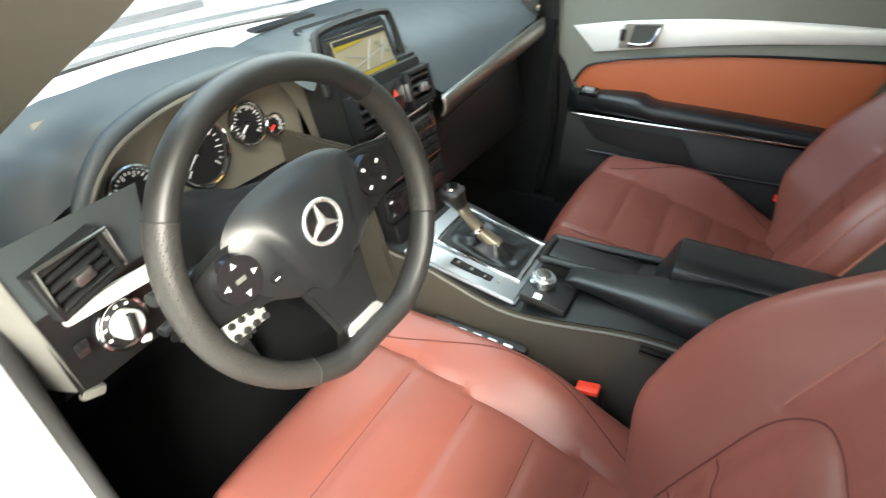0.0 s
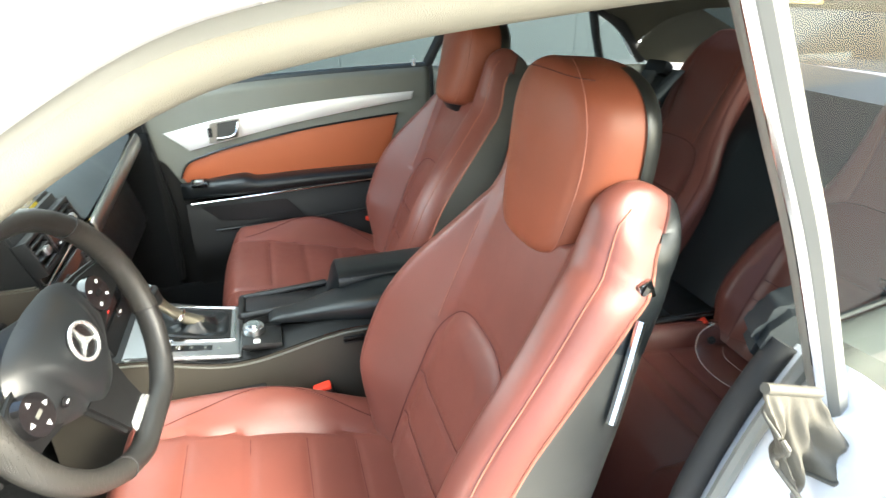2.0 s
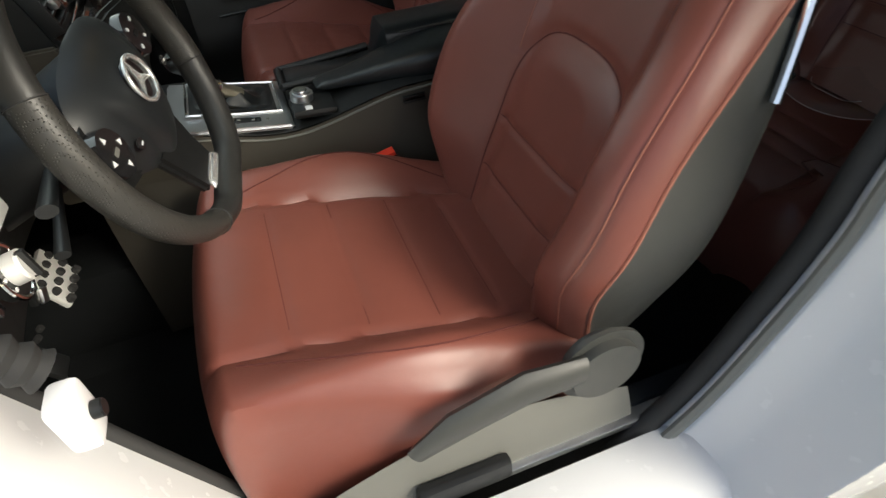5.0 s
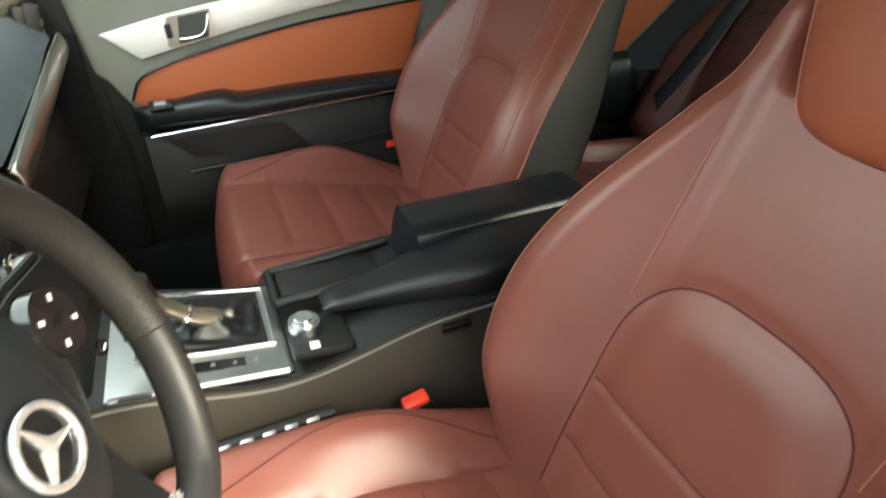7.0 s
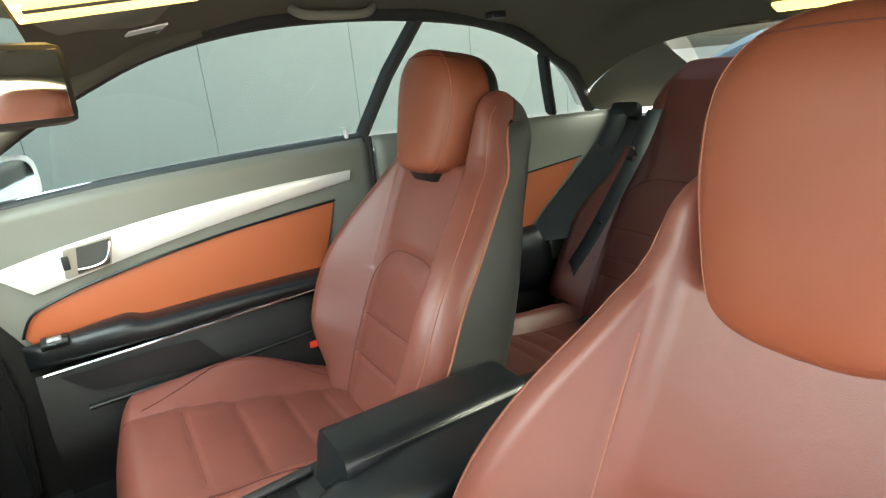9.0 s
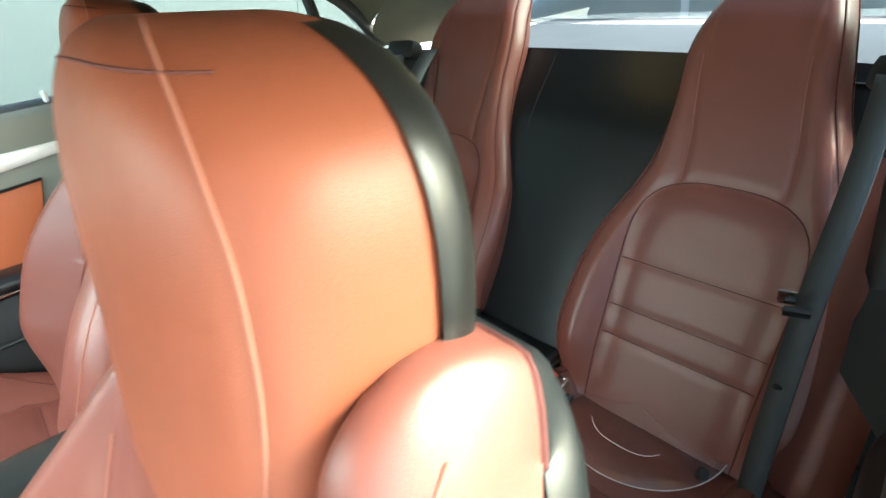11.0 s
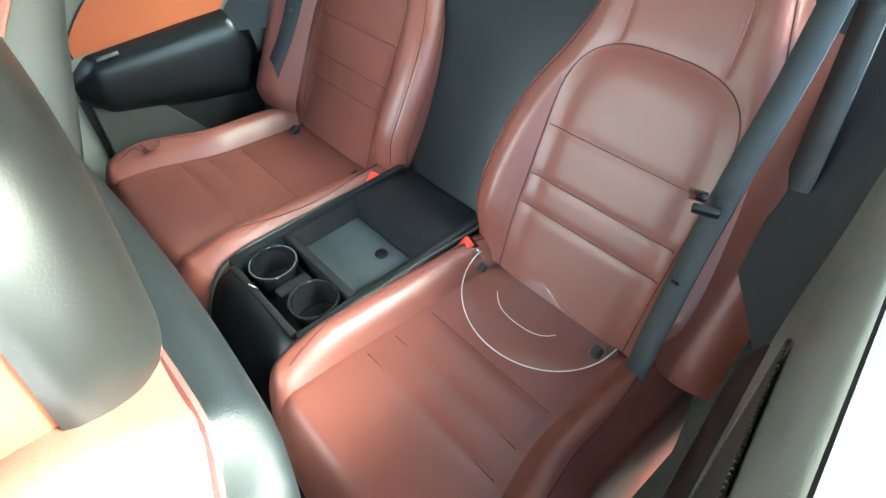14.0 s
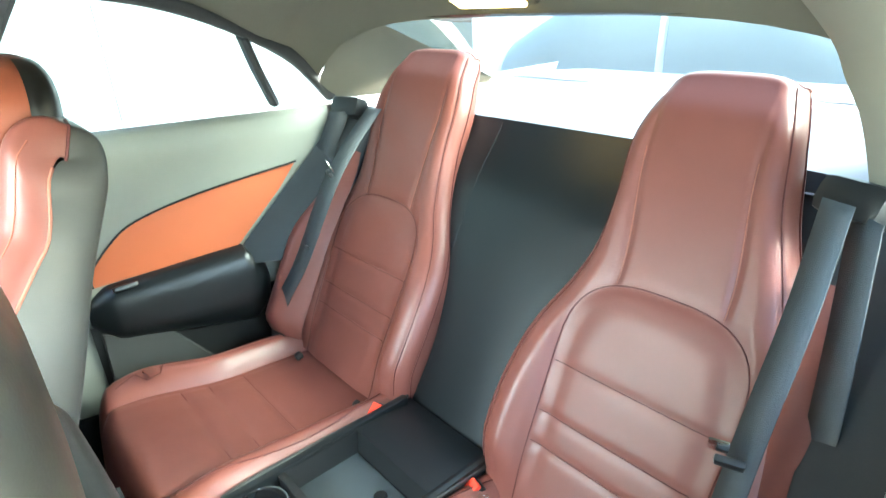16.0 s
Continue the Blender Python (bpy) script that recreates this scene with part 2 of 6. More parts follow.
def car_behind():
    """White saloon parked at an angle behind, its flank seen through the rear window."""
    c = thing("parked_car", (0.98, -3.27, 0), "white car parked behind in the yard with grey tinted windows", "car")
    m, along_car, across = Vector((0.98, -3.27, 0)), Vector((0.895, 0.446, 0)), Vector((0.446, -0.895, 0))

    def at(a, d, z):
        return m + along_car * a + across * d + Vector((0, 0, z))

    def roofline(a):
        return 0.56 + 0.53 * step(-1.45, -0.55, a) * step(1.55, 0.35, a) + 0.10 * step(-2.1, -1.6, a) * step(2.1, 1.7, a)

    def half_shell(u, v):
        a = -2.1 + 4.2 * u
        top = max(0.60, roofline(a))
        if v < 0.45:
            return at(a, -0.03 * math.sin(math.pi * v / 0.45), 0.20 + 0.45 * v / 0.45)
        k = (v - 0.45) / 0.55
        return at(a, 0.85 * (1 - math.cos(k * math.pi / 2)) + 0.10 * k, 0.65 + (top - 0.65) * math.sin(k * math.pi / 2) ** 0.8)
    part("body", sheet(half_shell, 60, 30), WHITE, c)
    part("far_side", sheet(lambda u, v: at(-2.1 + 4.2 * u, 0.95 + 0.80 * v, 0.20 + (max(0.60, roofline(-2.1 + 4.2 * u)) - 0.20) * (1 - v)), 40, 10), WHITE, c)
    for a0, a1 in ((-0.98, 0.02), (0.06, 0.92)):
        def glass_fn(u, v):
            a = a0 + (a1 - a0) * u
            top = max(0.70, roofline(a) - 0.055)
            z = 0.68 + (top - 0.68) * v
            full = max(0.60, roofline(a))
            k = math.asin(min(1.0, max(0.0, (z - 0.65) / max(0.01, full - 0.65))) ** 1.25) / (math.pi / 2)
            return at(a, 0.85 * (1 - math.cos(k * math.pi / 2)) + 0.10 * k - 0.012, z)
        part("side_window", sheet(glass_fn, 20, 10), CARGLASS, c, "grey tinted side window")
    for a in (-1.35, 1.35):
        part("wheel", cyl(at(a, 0.08, 0.31), 0.31, 0.2, (0, 90, -63.5), 0.03, 28), RUBBER, c)


CARGLASS = material("grey_car_glass", (0.16, 0.19, 0.19), 0.15, vary=0.05)
car_behind()


SHELFCLOTH = material("shelf_cloth", (0.25, 0.25, 0.285), 0.9, grain=900, bump=0.4, spec=0.1)


# ---- the car's shell ----
RAIL = [(0.62, 0.87), (0.50, 0.955), (0.40, 1.03), (0.30, 1.095), (0.20, 1.15), (0.06, 1.205), (-0.15, 1.238), (-0.44, 1.238), (-0.70, 1.20), (-0.95, 1.09), (-1.09, 0.965)]


RAIL_LEFT = [(0.66, 0.87), (0.50, 0.995), (0.38, 1.085), (0.28, 1.152), (0.19, 1.200), (0.10, 1.222), (-0.02, 1.238), (-0.20, 1.252), (-0.44, 1.252), (-0.70, 1.215), (-0.95, 1.10), (-1.09, 0.975)]


def rail_x(z):
    return 0.70 - 0.44 * (z - 0.97)


def rail(y):
    return along(RAIL[::-1], y) if y > RAIL[-1][0] else RAIL[-1][1]


def rail_left(y):
    """x and z of the roof edge on the driver's side."""
    z = along(RAIL_LEFT[::-1], y) if y > RAIL_LEFT[-1][0] else RAIL_LEFT[-1][1]
    return -(0.705 - 0.075 * step(-0.35, -0.95, y)), z


def rail_pts(s, out=0.0, up=0.0):
    if s > 0:
        return smooth_line([(rail_x(z) + out, y, z + up) for y, z in RAIL], 6)
    return smooth_line([(rail_left(y)[0] - out, y, z + up) for y, z in RAIL_LEFT], 6)


def car_body():
    car = thing("coupe_car", (0, 0, 0), "white two-door coupe body, driver's door opening uncovered", "car")
    part("sill", box((-0.765, 0.20, 0.31), (0.13, 1.30, 0.15), 0.035), WHITE, car)

    def edge(v):
        """Rear edge of the door opening, from the sill up to the waistline."""
        z = 0.30 + 0.60 * v
        return flow([(0.30, 0.0), (0.41, -0.115), (0.565, -0.205), (0.65, -0.242), (0.74, -0.262), (0.85, -0.305), (0.90, -0.335)], z), z

    def quarter(u, v):
        y0, z = edge(v)
        y = y0 - u * (2.2 + y0)
        x = -0.815 - 0.075 * math.sin(math.pi * (0.12 + 0.62 * v)) - 0.02 * math.sin(math.pi * min(1, u * 1.4)) + 0.05 * v ** 4 + 0.05 * u ** 2
        return (x, y, z)
    part("quarter_panel", sheet(quarter, 36, 24), WHITE, car)

    def jamb_rear(u, v):
        p = quarter(0, v)
        return (p[0] + (-0.70 - p[0]) * u, p[1] - 0.016 * math.sin(math.pi * u), p[2])
    jamb = part("rear_jamb", sheet(jamb_rear, 8, 24), WHITE, car)
    part("striker_plate", box((-0.775, -0.245, 0.705), (0.030, 0.006, 0.044), 0.003, (14, 0, 0)), WHITE, jamb, "steel door striker plate")
    for dz in (-0.013, 0.013):
        part("bolt", cyl((-0.775, -0.240 - dz * 0.25, 0.705 + dz), 0.005, 0.006, (90, 0, 0), 0.001, 16), GREY, jamb)
    part("seal", tube(smooth_line([(-0.695, edge(i / 10)[0] + 0.012, edge(i / 10)[1]) for i in range(11)], 4), 0.014, 10), RUBBER, car, "black rubber door seal")
    part("seal_lip", tube(smooth_line([(-0.722, edge(i / 10)[0] + 0.006, edge(i / 10)[1]) for i in range(11)], 4), 0.008, 8), SEAL, car)
    part("sill_seal", tube([(-0.69, 0.20, 0.375), (-0.69, 0.45, 0.37), (-0.685, 0.60, 0.40)], 0.013, 10), RUBBER, car)
    part("sill_plate", box((-0.665, 0.16, 0.375), (0.05, 0.72, 0.012), 0.004), ALU, car, "brushed sill plate")
    # front post with hinge and cable boot
    post = sheet(lambda u, v: (-0.602 - 0.20 * u, 0.372 + 0.43 * (0.13 + 0.54 * v) - 0.02 * math.sin(math.pi * u), 0.36 + 0.60 * v), 8, 12)
    part("front_post", post, WHITE, car)
    part("post_return", sheet(lambda u, v: (-0.602, 0.372 + 0.43 * (0.13 + 0.54 * v) + 0.25 * u, 0.36 + 0.60 * v), 4, 12), GREY, car, "grey plastic kick trim behind the post")
    part("post_seal", tube(smooth_line([(-0.596, 0.372 + 0.43 * (0.13 + 0.54 * v), 0.36 + 0.60 * v) for v in (0, 0.3, 0.6, 1)], 6), 0.009, 10), RUBBER, car)
    part("cable_boot", tube([(-0.672, 0.520 - 0.004 * i, 0.830 - 0.006 * i) for i in range(12)], [0.017 if i % 2 else 0.013 for i in range(12)], 14), RUBBER, car, "ribbed black cable boot")
    part("hinge", box((-0.700, 0.462, 0.74), (0.030, 0.022, 0.050), 0.006), WHITE, car)
    part("bolt", cyl((-0.700, 0.449, 0.74), 0.007, 0.012, (90, 0, 0), 0.001, 16), PLASTIC, car)
    part("bonnet", sheet(lambda u, v: (-0.82 + 1.64 * u, 1.00 + 1.2 * v, 0.865 - 0.15 * v ** 2 + 0.03 * math.sin(math.pi * u)), 16, 12), WHITE, car)
    part("front_wing", sheet(lambda u, v: (-0.82 - 0.05 * math.sin(math.pi * v), 0.74 + 1.4 * u, 0.865 - 0.5 * v - 0.1 * u), 12, 8), WHITE, car)

    def roof(u, v):
        y = 0.24 - 1.28 * v
        s = 2 * u - 1
        xr, zr = rail_x(rail(y)), rail(y)
        xl, zl = rail_left(y)
        return (xl - 0.02 + (xr - xl + 0.04) * u, y, zl + (zr - zl) * u + 0.035 + (0.075 + 0.06 * step(0.7, 1, v)) * (1 - s ** 4))
    part("roof_skin", sheet(roof, 16, 24), WHITE, car)
    for s in (-1, 1):
        part("roof_rail", tube(rail_pts(s, 0.030, 0.030), 0.026, 12), WHITE, car)
        part("rail_seal", tube(rail_pts(s, 0.004, 0.004), 0.017, 10), SEAL if s < 0 else RUBBER, car, "grey rubber roof rail seal" if s < 0 else "")
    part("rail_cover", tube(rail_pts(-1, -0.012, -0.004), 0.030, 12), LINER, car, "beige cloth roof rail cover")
    part("scuttle", sheet(lambda u, v: (-0.66 + 1.32 * u, 0.73 + 0.29 * v, 0.862 + 0.018 * v), 10, 6), WHITE, car, "white panel below the windscreen")
    part("boot_lid", sheet(lambda u, v: (-0.72 + 1.44 * u, -1.66 - 0.55 * v, 0.955 - 0.05 * v), 12, 8), WHITE, car)
    part("door_skin", sheet(lambda u, v: (0.80 + 0.07 * math.sin(math.pi * (0.1 + 0.8 * v)) - 0.05 * v ** 4, 1.0 - 3.1 * u, 0.3 + 0.64 * v), 20, 10), WHITE, car)
    part("shelf", sheet(lambda u, v: (-0.60 + 1.20 * u, -1.10 - 0.60 * v, 0.940 + 0.012 * v), 8, 8), SHELFCLOTH, car, "grey cloth parcel shelf")
    return car


car_body()


def rear_glass(s, v):
    """Point of the sloping rear window; s across from -1 to 1, v down."""
    return (s * (0.45 + 0.14 * v), -1.02 - 0.58 * v - 0.05 * s * s * (1 - v), 1.158 - 0.20 * v - 0.012 * s * s)


def windows():
    def pane(name, bm, label, mat=PANE):
        w = thing(name, (0, 0, 1.1), label, "window", kind="structure")
        p = part("pane", bm, mat, w)
        p.visible_shadow = mat != PANE
        return w

    def ws(u, v):
        s = 2 * u - 1
        y = 0.97 - 0.73 * v - 0.16 * s * s * (1 - 0.5 * v)
        z = 0.872 + 0.40 * v - 0.03 * s * s * v
        return (s * (0.66 - 0.07 * v), y, z)
    w = pane("window_1", sheet(ws, 16, 10), "raked clear windscreen over the dashboard")
    part("lower_band", tube([Vector(ws(i / 20, 0.0)) + Vector((0, 0.0, 0.004)) for i in range(21)], 0.011, 8, flat=0.6), RUBBER, w)
    part("wiper", tube([(-0.45, 1.0, 0.905), (0.10, 1.02, 0.915)], 0.008, 8), RUBBER, w, "black wiper on the glass")
    for s in (1,):
        def side(u, v):
            y = 0.52 - 0.86 * u - 0.13 * v * u
            z0, z1 = 0.955 + 0.04 * u, rail(y)
            z = z0 + (z1 - z0) * v
            return (s * (rail_x(z) + 0.025), y, z)
        pane("window_2", sheet(side, 20, 8), "closed passenger side window glass")

    for s, nm in ((1, "window_3"), (-1, "window_4")):
        def quarter_glass(u, v):
            y = -0.345 - 0.72 * u - 0.13 * v * (1 - u)
            z0, z1 = 0.995 - 0.03 * u, max(rail(y), 0.997 - 0.03 * u)
            z = z0 + (z1 - z0) * v
            return (rail_x(z) + 0.03, y, z)

        def left_glass(u, v):
            y0 = -0.340 + 0.47 * 0.40 * v
            y = y0 - (1.07 + y0) * u
            z1 = max(rail_left(y)[1], 0.97)
            z = 0.86 + 0.06 * u + (z1 - 0.86 - 0.06 * u) * v
            return (-(0.752 - 0.09 * u - 0.03 * v), y, z)
        q = pane(nm, sheet(quarter_glass if s > 0 else left_glass, 14, 8), "rear quarter window glass with black divider", PANE if s > 0 else SIDETINT)
        if s > 0:
            part("divider", tube([(0.715, -0.345, 0.99), (0.66, -0.40, 1.12), (0.61, -0.475, 1.245)], 0.013, 8, flat=1.6, up=(1, 0, 0.4)), RUBBER, q, "black rubber glass divider")
        else:
            pts = smooth_line([(-0.748, -0.340, 0.850), (-0.742, -0.263, 1.03), (-0.738, -0.213, 1.13), (-0.728, -0.150, 1.265)], 6)
            part("divider", tube(pts, 0.014, 10, flat=1.3), SEAL, q, "grey rubber seal on the glass edge")
            part("divider_lip", tube([p + Vector((-0.008, 0.014, 0)) for p in pts], 0.005, 8), CHROME, q)
        part("rear_divider", tube([(s * 0.700, -0.93, 0.975), (s * 0.665, -0.885, 1.06), (s * 0.64, -0.855, 1.13)], 0.012, 8, flat=1.8, up=(1, 0, 0.4)), RUBBER, q)

    def rg(u, v):
        return rear_glass(2 * u - 1, v)
    pane("window_5", sheet(rg, 16, 10), "sloping tinted rear window glass", TINTED)


windows()


def jamb_cap():
    """Dark trim that covers the top of the rear jamb."""
    bm = slab([(-0.690, -0.285, 0.892), (-0.690, -0.300, 0.922), (-0.690, -0.330, 0.938), (-0.690, -0.385, 0.936), (-0.690, -0.405, 0.900), (-0.690, -0.400, 0.850), (-0.690, -0.330, 0.850)], (0.050, -0.03, 0.0), 0.012)
    cap = part("jamb_trim_cap", bm, BELTTRIM, None, "dark blue-grey trim cap at the top of the door jamb")
    tagged(cap, category="trim")


jamb_cap()


def seal_flap():
    """Loose end of the window seal, crumpled and hanging below the quarter window."""
    t = thing("seal_flap", (-0.77, -0.25, 0.90), "crumpled grey-beige rubber flap below the quarter window", "seal")

    def fn(u, v):
        drop = 0.030 + 0.080 * math.sin(math.pi * min(1.0, 0.10 + 0.70 * u)) ** 2
        y = -0.225 - 0.062 * u - v * (0.004 + 0.030 * u)
        z = 0.922 - 0.020 * u - drop * v + 0.005 * math.sin(17 * u + 2) * v
        fold = 0.010 * math.sin(15 * u + 4 * v) * v + 0.005 * math.sin(31 * u - 9 * v) * v
        return (-0.770 - 0.012 * v + fold, y, z)
    flap = part("flap", sheet(fn, 36, 24), FLAPSKIN, t)
    flap.modifiers.new("thick", "SOLIDIFY").thickness = 0.003
    part("rolled_edge", tube([fn(i / 30, 1.0) for i in range(31)], 0.0026, 8), FLAPSKIN, t)
    part("upper_bead", tube([Vector(fn(i / 12, 0.0)) + Vector((0.002, 0, 0.002)) for i in range(13)], 0.005, 10), FLAPSKIN, t)


FLAPSKIN = material("worn_flap_rubber", (0.105, 0.098, 0.078), 0.48, grain=250, bump=0.25, vary=0.3)
seal_flap()


def car_floor():
    f = thing("floor", (0, 0, 0.2), "black carpeted car floor", "floor", kind="structure")
    part("carpet", box((0, -0.05, 0.20), (1.34, 2.3, 0.04), 0.01), CARPET, f)
    part("tunnel", box((0, -0.05, 0.30), (0.17, 1.9, 0.2), 0.05), CARPET, f)
    part("bulkhead", box((0, 1.02, 0.52), (1.34, 0.04, 0.66), 0.01), CARPET, f)
    part("rear_bulkhead", box((0, -1.20, 0.52), (1.36, 0.04, 0.82), 0.01, (-4, 0, 0)), CARPET, f)
    part("footrest", box((-0.56, 0.82, 0.38), (0.12, 0.20, 0.05), 0.02, (45, 0, 0)), CARPET, f)
    for s in (-1, 1):
        part("side_wall", box((s * 0.655, 0.10, 0.30), (0.03, 1.3, 0.18), 0.01), CARPET, f)
        part("kick_panel", box((s * 0.668, 0.80 if s < 0 else 0.745, 0.55), (0.03, 0.46 if s < 0 else 0.57, 0.62), 0.01), CARPET, f)


car_floor()


def floor_mat(x):
    m = part("floor_mat", box((x, 0.60, 0.228), (0.44, 0.52, 0.014), 0.006), CARPET, None, "black carpet mat with a stitched edge")
    tagged(m, category="mat", group="floor mats")


floor_mat(-0.38)
floor_mat(0.38)


def ceiling_fn(u, v):
    """Headliner between the two roof rails."""
    y = 0.25 - 1.29 * v
    s = 2 * u - 1
    xr, zr = rail_x(rail(y)), rail(y)
    xl, zl = rail_left(y)
    crown = 0.055 + 0.02 * math.sin(math.pi * v) + 0.085 * step(0.70, 1.0, v)
    return (xl + (xr - xl) * u, y, zl + (zr - zl) * u + 0.006 + crown * (1 - s ** 4))


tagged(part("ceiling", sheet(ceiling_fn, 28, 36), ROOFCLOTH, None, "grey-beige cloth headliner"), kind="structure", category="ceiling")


def pillars():
    t = thing("trim", (0, 0, 1.0), "beige pillar trims along the roof edge", "trim", kind="structure")
    for s in (-1, 1):
        # Driver's side takes the paler cloth: its daylight is put into the colour.
        if s > 0:
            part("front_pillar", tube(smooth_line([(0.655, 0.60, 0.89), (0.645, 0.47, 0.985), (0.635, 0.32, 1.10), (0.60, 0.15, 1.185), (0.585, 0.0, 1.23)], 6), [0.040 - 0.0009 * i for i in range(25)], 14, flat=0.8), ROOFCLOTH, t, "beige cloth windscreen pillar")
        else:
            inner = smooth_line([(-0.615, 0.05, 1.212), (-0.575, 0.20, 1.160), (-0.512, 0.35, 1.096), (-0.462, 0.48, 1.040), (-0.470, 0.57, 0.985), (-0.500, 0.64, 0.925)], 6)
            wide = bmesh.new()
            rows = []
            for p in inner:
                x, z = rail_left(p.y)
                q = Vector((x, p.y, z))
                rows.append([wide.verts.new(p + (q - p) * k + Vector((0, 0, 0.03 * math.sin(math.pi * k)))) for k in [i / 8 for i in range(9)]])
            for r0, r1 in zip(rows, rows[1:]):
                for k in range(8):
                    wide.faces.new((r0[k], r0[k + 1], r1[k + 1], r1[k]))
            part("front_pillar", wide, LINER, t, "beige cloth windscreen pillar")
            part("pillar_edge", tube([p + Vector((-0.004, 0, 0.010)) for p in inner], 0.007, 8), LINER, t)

    outer = smooth_line([(0.44, -1.035, 1.132), (0.55, -1.03, 1.09), (0.655, -1.04, 1.022), (0.695, -1.09, 0.966), (0.68, -1.35, 0.945), (0.64, -1.60, 0.940)], 6)

    def right_pillar(u, v):
        b = Vector(rear_glass(1.0, v))
        a = outer[min(len(outer) - 1, round(v * (len(outer) - 1)))]
        return a + (b - a) * u + Vector((0, 0, 0.012 * math.sin(math.pi * u)))
    part("rear_pillar", sheet(right_pillar, 8, len(outer) - 1), ROOFCLOTH, t, "beige cloth rear pillar cover")
    inner = smooth_line([(-0.380, -0.985, 1.185), (-0.425, -1.0, 1.130), (-0.444, -1.0, 1.095), (-0.468, -1.0, 1.05), (-0.49, -1.02, 0.96)], 6)
    rear = smooth_line([(-0.66, -0.70, 1.235), (-0.665, -0.85, 1.170), (-0.66, -0.95, 1.11), (-0.65, -1.02, 1.04), (-0.64, -1.09, 0.96)], 6)

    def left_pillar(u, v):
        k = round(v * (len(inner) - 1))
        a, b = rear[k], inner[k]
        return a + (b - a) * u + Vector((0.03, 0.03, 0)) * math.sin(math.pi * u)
    # The sunlit look here comes from the paler cloth colour.
    part("rear_pillar", sheet(left_pillar, 8, len(inner) - 1), LINER, t, "beige rear pillar cover in a cloth coloured as sunlit")

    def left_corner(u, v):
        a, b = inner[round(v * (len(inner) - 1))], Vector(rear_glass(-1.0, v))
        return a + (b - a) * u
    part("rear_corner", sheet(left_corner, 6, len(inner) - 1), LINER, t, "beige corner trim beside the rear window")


pillars()


# ---- seats ----
def build_cushion(parent, P, front_y, back_y, z_of, half, insert, seams, bolster, bottom, mat=RED, waist=None):
    """Seat cushion: insert with cross seams between raised bolsters, rolled over at the front and sides."""
    def top(x, y):
        a = abs(x)
        z = z_of(y)
        k = step(insert - 0.01, half - 0.05, a)
        z += bolster(y) * k - 0.035 * step(half - 0.045, half, a)
        z -= 0.007 * groove(a - insert, 0.006)
        if a < insert:
            puff = 0.0
            edges = [front_y] + list(seams) + [back_y]
            for y1, y0 in zip(edges, edges[1:]):
                if y0 <= y <= y1:
                    puff = 0.0035 * max(0.0, math.sin(math.pi * (y - y0) / (y1 - y0))) ** 0.6
            z += puff * step(0, 0.07, insert - a)
            for s in seams:
                z -= 0.0016 * groove(y - s, 0.006)
        return z

    def fn(u, v):
        s = 2 * u - 1
        a = abs(s)
        side = math.copysign(1, s)
        if a <= 0.82:
            x, drop = half * a / 0.82, 0.0
        else:
            k = (a - 0.82) / 0.18
            x, drop = half + 0.012 * math.sin(math.pi * k * 0.5), k
        if waist:
            x *= waist(front_y - (front_y - back_y) * max(0, (v - 0.18) / 0.82))
        if v < 0.18:
            k = v / 0.18
            ang = k * math.pi / 2
            yy = front_y + 0.055 * math.cos(ang) * (1 - 0.35 * (x / half) ** 2)
            lip = 0.06
            zt = top(x, front_y)
            z = zt - lip * (1 - math.sin(ang)) - (0.10 * (1 - k) ** 2)
            y = yy - 0.03 * (x / half) ** 4
        else:
            k = (v - 0.18) / 0.82
            y = front_y - (front_y - back_y) * k - 0.03 * (x / half) ** 4 * (1 - k)
            z = top(x, y)
        z = z + (bottom - z) * drop ** 1.3
        return P(side * x, y, z)
    cushion = part("cushion", sheet(fn, 72, 84), mat, parent)
    for y in seams:
        w = insert * (waist(y) if waist else 1) * 0.90
        line = [Vector(P(w * q, y, top(w * abs(q), y) + 0.0004)) for q in [i / 12 - 1 for i in range(25)]]
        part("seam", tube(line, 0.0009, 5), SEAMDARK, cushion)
    # stitched line over each side bolster
    for sg in (-1, 1):
        line = []
        for i in range(31):
            y = back_y + (front_y - back_y) * (0.04 + 0.92 * i / 30)
            x = insert + (half - insert) * (0.30 + 0.32 * math.sin(math.pi * i / 30))
            x *= waist(y) if waist else 1
            line.append(Vector(P(sg * x, y, top(x, y) + 0.0006)))
        part("stitch_line", tube(line, 0.0010, 5), SEAMDARK, cushion)
    return cushion


